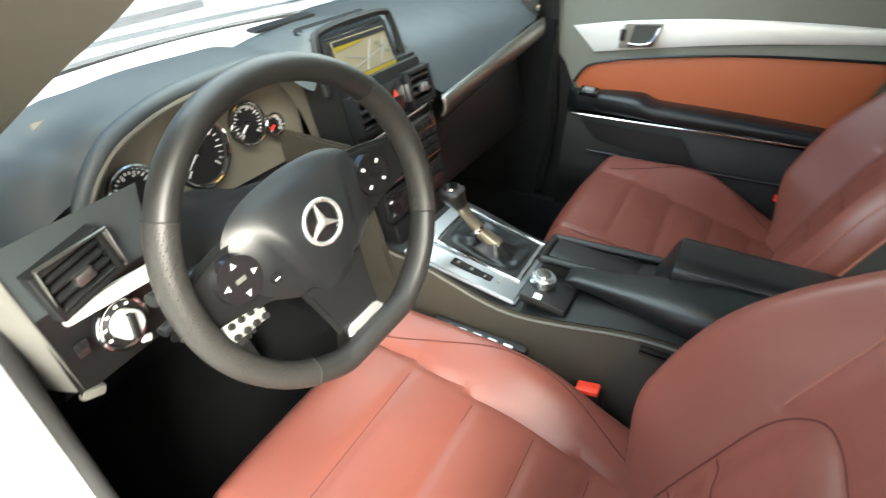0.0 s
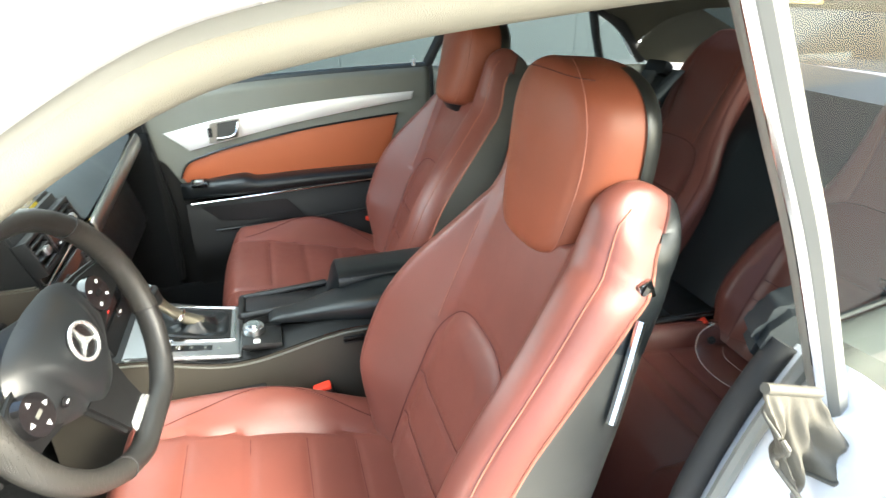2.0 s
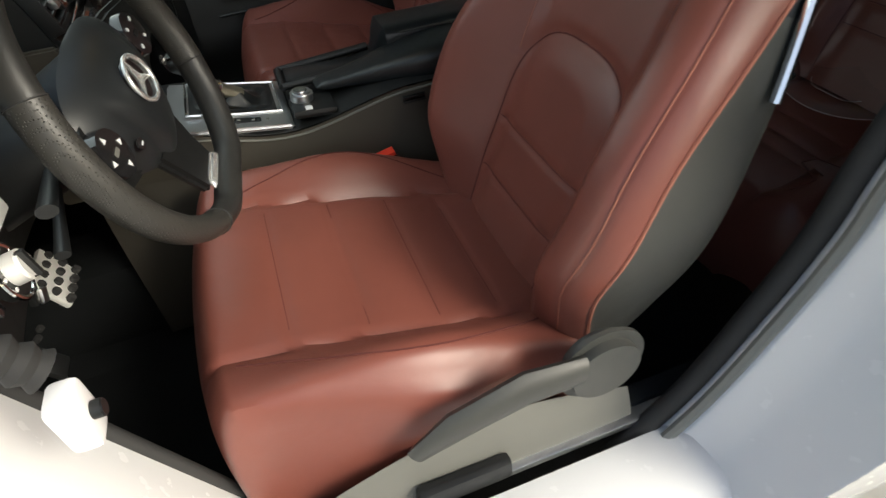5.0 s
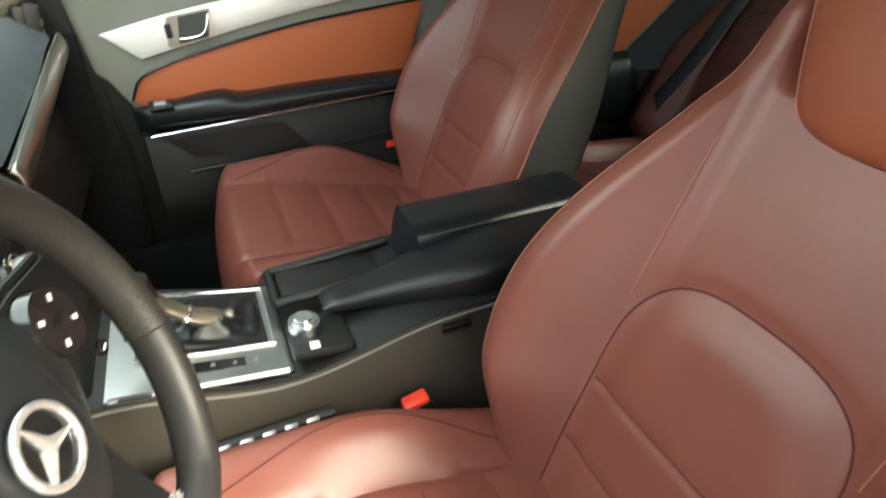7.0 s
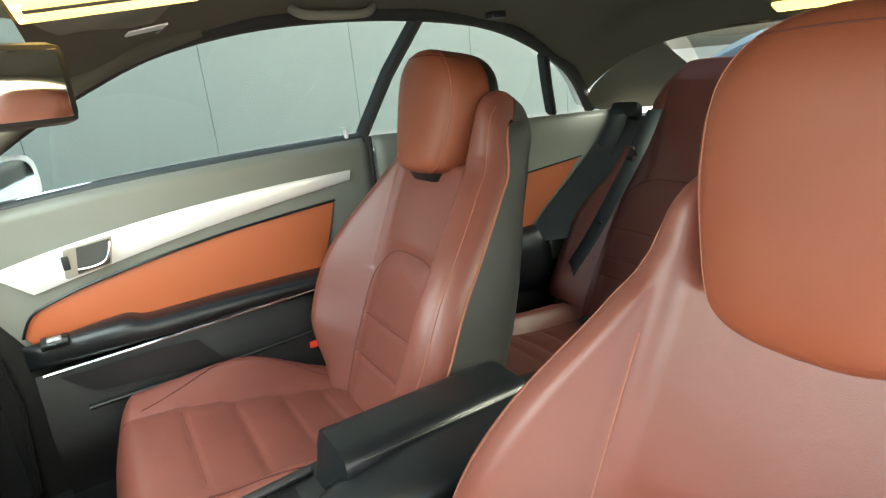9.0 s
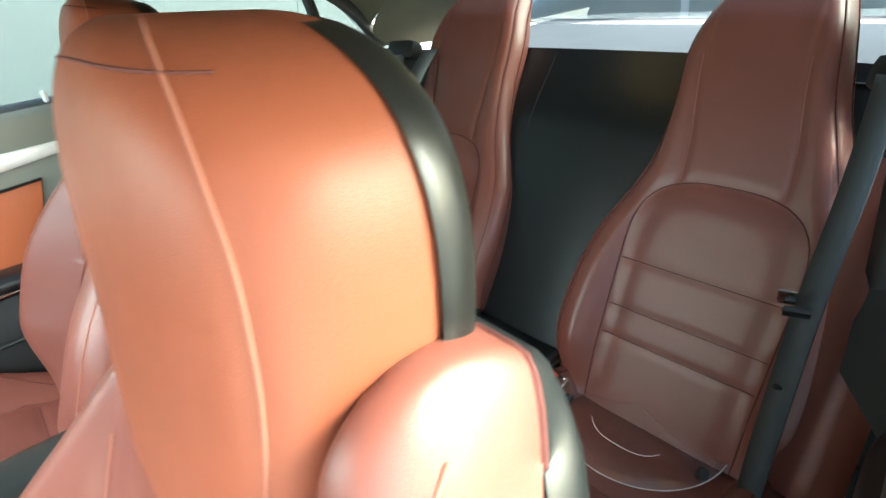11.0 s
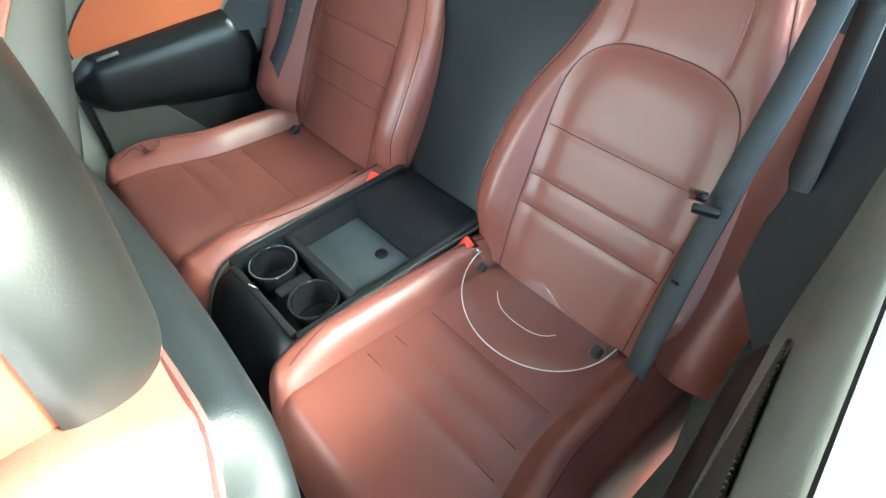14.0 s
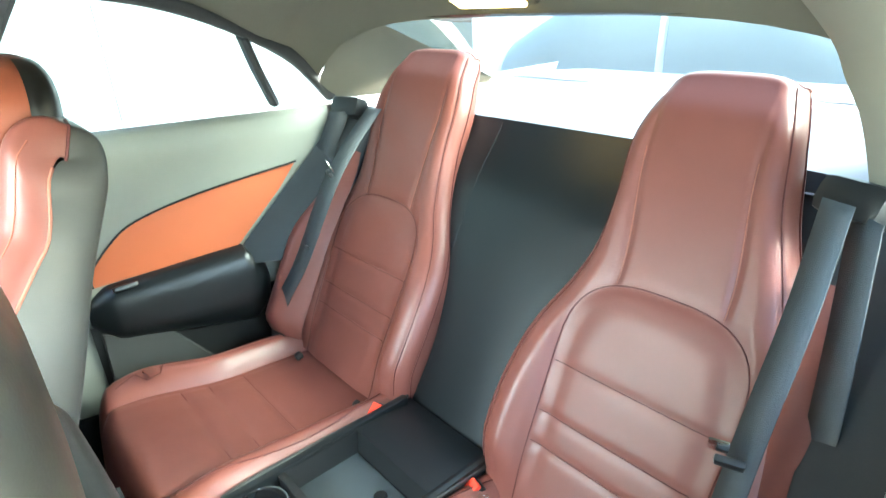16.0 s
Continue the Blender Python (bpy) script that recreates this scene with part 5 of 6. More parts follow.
    # emblem: ring with three arms
    em = part("emblem", tube([W(0.0245 * math.cos(a), 0.0245 * math.sin(a) + 0.004, 0.0215) for a in [2 * math.pi * k / 48 for k in range(48)]], 0.0028, 10, loop=True, up=tuple(n)), SILVER, w, "bright silver ring emblem with three arms")
    for k in range(3):
        a = radians(90 + 120 * k)
        t, b1, b2 = W(0.0238 * math.cos(a), 0.0238 * math.sin(a) + 0.004, 0.0220), a + 1.05, a - 1.05
        part("emblem_arm", slab([t, W(0.0052 * math.cos(b1), 0.0052 * math.sin(b1) + 0.004, 0.0220), W(0, 0.004, 0.0240), W(0.0052 * math.cos(b2), 0.0052 * math.sin(b2) + 0.004, 0.0220)], -0.003 * n, 0), SILVER, em, smooth=False)
    disc = bmesh.new()
    bmesh.ops.create_cone(disc, cap_ends=True, segments=40, radius1=0.0245, radius2=0.0245, depth=0.004)
    bmesh.ops.transform(disc, matrix=Matrix.Translation(W(0, 0.004, 0.0180)) @ Matrix((R, U, n)).transposed().to_4x4(), verts=disc.verts[:])
    part("emblem_base", disc, GLOSS, em)
    part("hub", tube([W(0, 0, -0.02), C + Vector((0, 0.10, -0.036))], [0.06, 0.05], 24), PLASTIC, w)
    return w


WHEELHUB = material("satin_hub_vinyl", (0.014, 0.016, 0.0175), 0.36, cell=700, bump=0.06)
RIMLEATHER = material("rim_leather", (0.022, 0.022, 0.021), 0.42, cell=700, bump=0.12)


def perforated():
    m = material("perforated_leather", (0.030, 0.029, 0.026), 0.45)
    n, l = m.node_tree.nodes, m.node_tree.links
    tex, co = n.new("ShaderNodeTexVoronoi"), n.new("ShaderNodeTexCoord")
    tex.inputs["Scale"].default_value, tex.inputs["Randomness"].default_value = 330, 0.15
    l.new(co.outputs["Object"], tex.inputs["Vector"])
    r = n.new("ShaderNodeMapRange")
    r.inputs["From Min"].default_value, r.inputs["From Max"].default_value = 0.12, 0.30
    l.new(tex.outputs["Distance"], r.inputs["Value"])
    bp = n.new("ShaderNodeBump")
    bp.inputs["Strength"].default_value, bp.inputs["Distance"].default_value = 0.6, 0.002
    l.new(r.outputs["Result"], bp.inputs["Height"])
    l.new(bp.outputs["Normal"], n["Principled BSDF"].inputs["Normal"])
    return m


RIMPERF = perforated()
steering_wheel()


def pedals():
    p = thing("brake_pedal", (-0.290, 0.62, 0.56), "perforated metal brake pedal with rubber studs", "pedal")
    part("arm", tube([(-0.290, 0.64, 0.59), (-0.290, 0.70, 0.70)], 0.010, 8), PLASTIC, p)
    part("plate", box((-0.290, 0.615, 0.565), (0.075, 0.010, 0.060), 0.004, (-25, 0, 0)), STRIP, p)
    for i in range(4):
        for j in range(3):
            part("stud", cyl((-0.320 + 0.020 * i, 0.608 + 0.010 * (j - 1), 0.565 + 0.017 * (j - 1)), 0.0055, 0.010, (55, 0, 0), 0.001, 14), RUBBER, p)
    a = thing("accelerator_pedal", (-0.18, 0.78, 0.33), "perforated metal accelerator pedal with rubber studs", "pedal")
    part("plate", box((-0.185, 0.775, 0.35), (0.05, 0.012, 0.13), 0.005, (-35, 0, 0)), ALU, a)
    for i in range(2):
        for j in range(5):
            part("stud", cyl((-0.196 + 0.022 * i, 0.766 - 0.015 * (j - 2), 0.35 + 0.021 * (j - 2)), 0.0055, 0.010, (55, 0, 0), 0.001, 14), RUBBER, a)


pedals()


# ---- centre console ----
def centre_console():
    c = thing("centre_console", (0, 0.1, 0.22), "black centre console with aluminium shifter plate and armrest", "console")

    def side(y):
        """Height of the console's upper edge."""
        return along([(-0.45, 0.60), (-0.20, 0.622), (0.03, 0.618), (0.25, 0.585), (0.45, 0.625), (0.56, 0.66)], y)

    def left(u, v):
        y = 0.58 - 0.93 * u
        z1 = side(y)
        return (-0.098 - 0.012 * math.sin(math.pi * v) * 0.5 - 0.016 * v, y, z1 + (0.24 - z1) * v)
    # Paler brown than the right wall: daylight on this side is in the colour.
    part("left_wall", sheet(left, 40, 10), STACKSIDE, c, "matte console side with its daylight in a paler brown")
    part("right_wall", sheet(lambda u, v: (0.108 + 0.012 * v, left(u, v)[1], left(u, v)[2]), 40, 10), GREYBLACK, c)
    part("edge_line", tube([(-0.1005, 0.50 - 0.70 * i / 30, side(0.50 - 0.70 * i / 30) - 0.006) for i in range(31)], 0.0022, 6), GREY, c)
    part("rear_wall", slab([(-0.10, -0.355, 0.60), (0.11, -0.355, 0.60), (0.11, -0.345, 0.24), (-0.10, -0.345, 0.24)], (0, 0.02, 0), 0.006), PLASTIC, c)

    def deck(u, v):
        y = 0.56 - 0.91 * v
        s = 2 * u - 1
        return (0.005 + s * 0.106, y, side(y) + 0.004)
    part("deck", sheet(deck, 10, 40), PLASTIC, c)
    # shifter plate, tilted with the deck
    zp = lambda y: along([(0.24, 0.598), (0.45, 0.634)], y)
    plate = part("shifter_plate", slab([(-0.095, 0.245, zp(0.245)), (0.090, 0.245, zp(0.245)), (0.098, 0.44, zp(0.44)), (-0.100, 0.44, zp(0.44))], (0, 0, -0.010), 0.004), ALU, c, "brushed aluminium shifter plate")
    part("gate_frame", slab([(-0.040, 0.262, zp(0.262) + 0.003), (0.078, 0.262, zp(0.262) + 0.003), (0.082, 0.405, zp(0.405) + 0.003), (-0.044, 0.405, zp(0.405) + 0.003)], (0, 0, -0.006), 0.003), PLASTIC, plate)
    gate = [(-0.043, 0.258), (0.081, 0.258), (0.085, 0.409), (-0.047, 0.409)]
    part("gate_rim", tube([(x, y, zp(y) + 0.003) for x, y in [gate[0], ((gate[0][0] + gate[1][0]) / 2, 0.258), gate[1], (0.083, 0.33), gate[2], (0.02, 0.409), gate[3], (-0.045, 0.33)]], 0.0025, 6, loop=True, up=(0, 0, 1)), CHROME, plate)
    part("selector_scale", slab([(-0.076, 0.275, zp(0.275) + 0.002), (-0.058, 0.275, zp(0.275) + 0.002), (-0.060, 0.365, zp(0.365) + 0.002), (-0.078, 0.365, zp(0.365) + 0.002)], (0, 0, -0.003), 0.001), GLOSS, plate, "black gear scale with pale marks")
    for i in range(4):
        y = 0.285 + 0.023 * i
        part("scale_mark", box((-0.068, y, zp(y) + 0.0030), (0.006, 0.006, 0.001), 0), GREY, plate, smooth=False)
    # leather gaiter, low and slack, and the lever leaning towards the dash
    def gait(u, v):
        a = 2 * math.pi * u
        k = v
        wx, wy = 0.055 * (1 - k) + 0.012 * k, 0.064 * (1 - k) + 0.014 * k
        e = 0.45 + 0.55 * k
        x = 0.019 - 0.018 * k + wx * math.copysign(abs(math.cos(a)) ** e, math.cos(a))
        y = 0.333 - 0.010 * k + wy * math.copysign(abs(math.sin(a)) ** e, math.sin(a))
        return (x, y, zp(y) + 0.004 + 0.022 * k ** 2.2 + 0.004 * math.sin(7 * a + 2 * k) * k * (1 - k) * 2 + 0.003 * math.sin(9 * k) * (1 - k))
    lever = part("gear_lever", sheet(gait, 56, 18, closed=True), BLACK, c, "leather-gaitered automatic gear lever")
    part("stem", tube(smooth_line([(0.002, 0.318, 0.626), (-0.006, 0.345, 0.648), (-0.014, 0.367, 0.676), (-0.022, 0.381, 0.700)], 6), [0.0135, 0.0132, 0.013, 0.0126, 0.0122, 0.0118, 0.0115, 0.011, 0.0105, 0.010, 0.0098, 0.0098, 0.0098, 0.010, 0.0105, 0.011, 0.0115, 0.012, 0.0125], 16), LEVERSKIN, lever, "bronze-grey lever stem")
    part("collar", cyl((-0.0075, 0.350, 0.653), 0.0145, 0.007, (-42, -12, 0), 0.002, 24), CHROME, lever)
    part("knob", tube(smooth_line([(-0.020, 0.378, 0.694), (-0.0245, 0.386, 0.708), (-0.027, 0.391, 0.718), (-0.028, 0.393, 0.726)], 5), [0.012, 0.0128, 0.0138, 0.015, 0.0163, 0.0177, 0.019, 0.020, 0.0208, 0.0213, 0.0215, 0.021, 0.020, 0.0185, 0.0165, 0.013], 20), PLASTIC, lever, "dark leather gear knob")
    part("knob_cap", cyl((-0.028, 0.3935, 0.7275), 0.0150, 0.005, (-14, -4, 0), 0.0018, 28), CHROME, lever, "chrome gear knob cap")
    # rotary controller
    part("controller_base", box((-0.060, 0.205, 0.606), (0.065, 0.075, 0.016), 0.008, (6, 0, 0)), PLASTIC, c)
    rot = part("rotary_knob", cyl((-0.048, 0.219, 0.622), 0.0195, 0.020, (6, 0, 0), 0.004, 36), ALU, c, "silver rotary controller")
    part("dish", cyl((-0.048, 0.219, 0.6330), 0.012, 0.003, (6, 0, 0), 0.001, 28), CHROME, rot)
    part("arrow_button", box((-0.083, 0.214, 0.6145), (0.012, 0.012, 0.004), 0.001, (6, 0, 0)), MARK, c, "small white-marked button")
    # open tray
    tr = part("tray", box((0.052, 0.155, 0.585), (0.078, 0.175, 0.06), 0.012), GREYBLACK, c, "open black storage tray")
    part("tray_well", box((0.052, 0.155, 0.6168), (0.060, 0.158, 0.004), 0.001, (3, 0, 0)), DIAL, tr)
    for x0, y0, x1, y1 in ((0.016, 0.243, 0.092, 0.243), (0.092, 0.243, 0.094, 0.065), (0.016, 0.243, 0.014, 0.065)):
        part("tray_lip", tube([(x0, y0, 0.620 - 0.05 * (y0 - 0.155)), (x1, y1, 0.620 - 0.05 * (y1 - 0.155))], 0.0075, 10), PLASTIC, tr)
    # armrest: long pad beside the tray, lid pad behind it

    def pad(x0, x1, ys, ye, z0, taper, nose):
        def fn(u, v):
            a = 2 * math.pi * u
            k = v
            y = ys + (ye - ys) * k
            t = step(0, nose, abs(y - ys) / abs(ye - ys))
            cx, hw = (x0 + x1) / 2 + taper * (1 - t), (x1 - x0) / 2 * (0.35 + 0.65 * t)
            hh = 0.030 * (0.3 + 0.7 * t)
            c0, s0 = math.cos(a), math.sin(a)
            end = min(1, min(k, 1 - k) / 0.06)
            sh = math.sqrt(max(0.0, 1 - (1 - end) ** 2))
            return (cx + hw * (0.8 + 0.2 * sh) * math.copysign(abs(c0) ** 0.45, c0), y, z0 + 0.02 * t - 0.02 + hh * sh * math.copysign(abs(s0) ** 0.55, s0))
        return sheet(fn, 40, 40, closed=True)
    arm = part("armrest", pad(-0.092, 0.030, 0.190, -0.260, 0.640, 0.02, 0.55), BLACK, c, "black leather centre armrest")
    part("armrest_lid", pad(0.002, 0.104, 0.068, -0.255, 0.652, 0.0, 0.08), BLACK, c, "black leather armrest lid")
    part("lid_seam", tube([(0.002, 0.02 - 0.2 * i / 8, 0.6735) for i in range(9)], 0.0012, 5), GREYGLOSS, c)
    for dz in (0, 0.008):
        part("slot_button", box((-0.1045, 0.035, 0.601 - dz), (0.006, 0.040, 0.005), 0.001), PLASTIC, c)
    # seat adjusting switches on the console side are clipped low beside the cushion
    return c


LEVERSKIN = material("lever_sleeve", (0.16, 0.145, 0.11), 0.34, metal=0.6, grain=300, bump=0.05)
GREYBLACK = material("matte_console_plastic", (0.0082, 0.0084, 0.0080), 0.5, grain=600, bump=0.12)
centre_console()


def seat_switches():
    s = thing("seat_switch_panel", (-0.118, 0.27, 0.51), "black seat switch panel with silver marks", "switch panel")
    part("base", box((-0.118, 0.287, 0.528), (0.014, 0.16, 0.030), 0.006, (0, -20, 0)), PLASTIC, s)
    for i in range(5):
        part("switch", box((-0.1255, 0.237 + 0.026 * i, 0.536), (0.006, 0.016, 0.010), 0.002, (0, -20, 0)), ALU, s)


seat_switches()


def buckle(c, tilt, label, s=1, turn=0):
    b = thing("belt_buckle", c, label, "belt buckle", "belt buckles")
    x, y, z = c
    part("stalk", tube([(x, y - 0.02, z - 0.10), (x, y - 0.006, z - 0.03)], 0.012, 10, flat=0.5), PLASTIC, b)
    part("housing", box((x, y, z), (0.026, 0.040, 0.065), 0.006, (tilt, 0, turn)), PLASTIC, b)
    up = Matrix.Rotation(radians(turn), 3, "Z") @ Matrix.Rotation(radians(tilt), 3, "X") @ Vector((0, 0, 1))
    part("release_button", box(tuple(Vector(c) + up * 0.032), (0.022, 0.034, 0.012), 0.003, (tilt, 0, turn)), BUCKRED, b, "bright red release button")
    return b


buckle((-0.130, 0.100, 0.484), -12, "black belt buckle with red button beside the console")
buckle((0.128, 0.030, 0.474), -12, "black belt buckle with red button beside the console")
buckle((0.118, -0.772, 0.470), -35, "rear belt buckle with orange-red button", turn=15)
buckle((-0.143, -0.772, 0.470), -35, "rear belt buckle with orange-red button", turn=-15)


# ---- passenger door ----
def thicken(ob, by):
    """Give a sheet thickness evenly to both sides."""
    m = ob.modifiers.new("thick", "SOLIDIFY")
    m.thickness, m.offset = by, 0.0


def passenger_door():
    d = thing("door_1", (0.70, 0.05, 0.3), "closed passenger door with tan leather insert and chrome strip", "door", kind="structure")
    F, B = 0.475, -0.345

    def skin(u, v):
        y = F + (B - F) * u
        z = 0.985 - 0.012 * (1 - u) - 0.03 * (1 - u) ** 3 - (0.30 - 0.13 * step(0.13, 0.02, u)) * v
        x = 0.717 - 0.015 * step(0, 0.06, v)
        return (x, y, z)
    s = part("upper_panel", sheet(skin, 40, 50), GREYSOFT, d, "dark grey soft door panel")
    thicken(s, 0.02)
    low = part("lower_skin", sheet(lambda u, v: (0.712, F + 0.02 + (B - F - 0.02) * u, 0.86 - 0.56 * v), 20, 10), GREYBLACK, d, "black lower door skin")
    thicken(low, 0.02)
    part("top_lip", tube([Vector(skin(i / 30, 0)) + Vector((-0.004, 0, 0.0)) for i in range(31)], 0.010, 10), SOFT, d)
    part("glass_strip", tube([Vector(skin(i / 30, 0)) + Vector((0.006, 0, 0.008)) for i in range(31)], 0.004, 8), CHROME, d)

    def band(top, bot, x0, n=24, bulge=0.006):
        """A panel between two lines (y, z), slightly domed."""
        def fn(u, v):
            y0 = top[0][0] + (top[-1][0] - top[0][0]) * u
            y1 = bot[0][0] + (bot[-1][0] - bot[0][0]) * u
            tz = flow([(-a, b) for a, b in top], -y0)
            bz = flow([(-a, b) for a, b in bot], -y1)
            y = y0 + (y1 - y0) * v
            return (x0 - bulge * math.sin(math.pi * v) ** 0.5 * (0.4 + 0.6 * math.sin(math.pi * min(1, max(0, u))) ** 0.3), y, tz + (bz - tz) * v)
        return sheet(fn, 40, n)
    strip = part("trim_strip", band([(0.425, 0.846), (0.30, 0.871), (0.10, 0.898), (-0.10, 0.912), (-0.29, 0.917)], [(0.365, 0.792), (0.30, 0.805), (0.10, 0.843), (-0.10, 0.872), (-0.285, 0.894)], 0.684, 10, 0.003), STRIP, d, "bright aluminium door strip")
    insert = part("leather_insert", band([(0.400, 0.716), (0.378, 0.752), (0.33, 0.772), (0.24, 0.795), (0.02, 0.830), (-0.24, 0.853)], [(0.385, 0.690), (0.24, 0.672), (0.10, 0.670), (-0.185, 0.670)], 0.688, 20, 0.006), ORANGE, d, "smooth tan-orange leather insert")
    pts = smooth_line([(0.680, 0.402, 0.715), (0.680, 0.378, 0.755), (0.680, 0.33, 0.775), (0.680, 0.24, 0.797), (0.680, 0.02, 0.832), (0.680, -0.24, 0.855)], 6)
    part("insert_piping", tube(pts, 0.003, 6), BLACK, d)
    # handle in its dark recess
    hb = part("handle_bezel", slab([(0.674, 0.302, 0.866), (0.674, 0.218, 0.876), (0.674, 0.230, 0.820), (0.674, 0.310, 0.810)], (0.010, 0, 0), 0.002), DARKTRIM, d, "brushed grey door handle bezel")
    part("recess", slab([(0.6705, 0.280, 0.866), (0.6705, 0.222, 0.872), (0.6705, 0.232, 0.824), (0.6705, 0.288, 0.816)], (0.004, 0, 0), 0.001), SHELL, hb)
    part("pull", tube(smooth_line([(0.668, 0.284, 0.826), (0.662, 0.262, 0.827), (0.662, 0.240, 0.833), (0.664, 0.229, 0.850), (0.670, 0.224, 0.866)], 5), 0.0036, 10, flat=0.8), CHROME, hb, "chrome door pull")
    part("lock_button", box((0.668, 0.302, 0.842), (0.006, 0.012, 0.026), 0.002), PLASTIC, hb)

    # armrest: a long shelf that swells to the rear
    def arm(u, v):
        y = 0.405 - 0.625 * u
        a = 2 * math.pi * v
        grow = step(0, 0.3, u)
        top = along([(-0.405, 0.705), (-0.23, 0.718), (-0.19, 0.706), (-0.05, 0.708), (0.22, 0.706)], -y)
        low = 0.655 + 0.015 * u
        cz, hz = (top + low) / 2, (top - low) / 2
        end = min(1, min(u, 1 - u) / 0.04 + 0.2)
        return (0.672 - (0.022 + 0.022 * grow) * end * math.cos(a) * 0.9 - 0.01, y, cz + hz * math.copysign(abs(math.sin(a)) ** 0.6, math.sin(a)))
    part("armrest", sheet(lambda u, v: arm(v, u), 28, 60, closed=True), BLACK, d, "black leather door armrest")
    sp = part("window_switch", box((0.640, 0.352, 0.708), (0.030, 0.045, 0.010), 0.003, (0, -20, 0)), GLOSS, d, "window switch with chrome edge")
    part("rocker", box((0.636, 0.352, 0.714), (0.016, 0.024, 0.006), 0.002, (0, -20, 0)), ALU, sp)
    part("lower_strip", tube([(0.637, 0.385, 0.649), (0.632, 0.22, 0.657), (0.631, 0.05, 0.665), (0.632, -0.20, 0.676)], 0.0038, 8), CHROME, d, "thin chrome lower strip")

    def pocket(u, v):
        y = 0.40 - 0.70 * u
        z = 0.645 - 0.26 * v + 0.015 * u
        return (0.655 - 0.018 * math.sin(math.pi * min(1, v * 1.1)) - 0.012 * step(0.3, 0.7, v), y, z)
    part("lower_panel", sheet(pocket, 24, 16), GREYBLACK, d, "black lower door panel")
    part("speaker", sheet(lambda u, v: (0.630 - 0.004, 0.36 - 0.24 * u - 0.05 * v, 0.640 - 0.045 * v - 0.02 * u * v), 8, 6), DIAL, d, "dark mesh speaker cover")
    part("pocket_rail", tube([(0.625, 0.33, 0.565), (0.618, 0.10, 0.572), (0.62, -0.22, 0.585)], 0.004, 10), PLASTIC, d)
    part("reflector", box((0.628, -0.135, 0.545), (0.006, 0.05, 0.016), 0.002), BUCKRED, d, "red door reflector")
    part("lock_pin", cyl((0.703, -0.30, 0.998), 0.005, 0.022, (0, 0, 0), 0.002, 14), MARK, d, "white lock pin")
    part("front_cheek", slab([(0.66, 0.47, 0.93), (0.66, 0.56, 0.90), (0.67, 0.56, 0.40), (0.655, 0.45, 0.40), (0.650, 0.43, 0.60), (0.655, 0.445, 0.72)], (0.03, 0, 0), 0.006), PLASTIC, d)
    part("rear_edge", tube([(0.700, -0.352, 0.985), (0.700, -0.350, 0.75), (0.69, -0.33, 0.45)], 0.010, 8), RUBBER, d)


GREYSOFT = material("grey_soft_vinyl", (0.19, 0.195, 0.168), 0.36, cell=500, bump=0.12)
passenger_door()


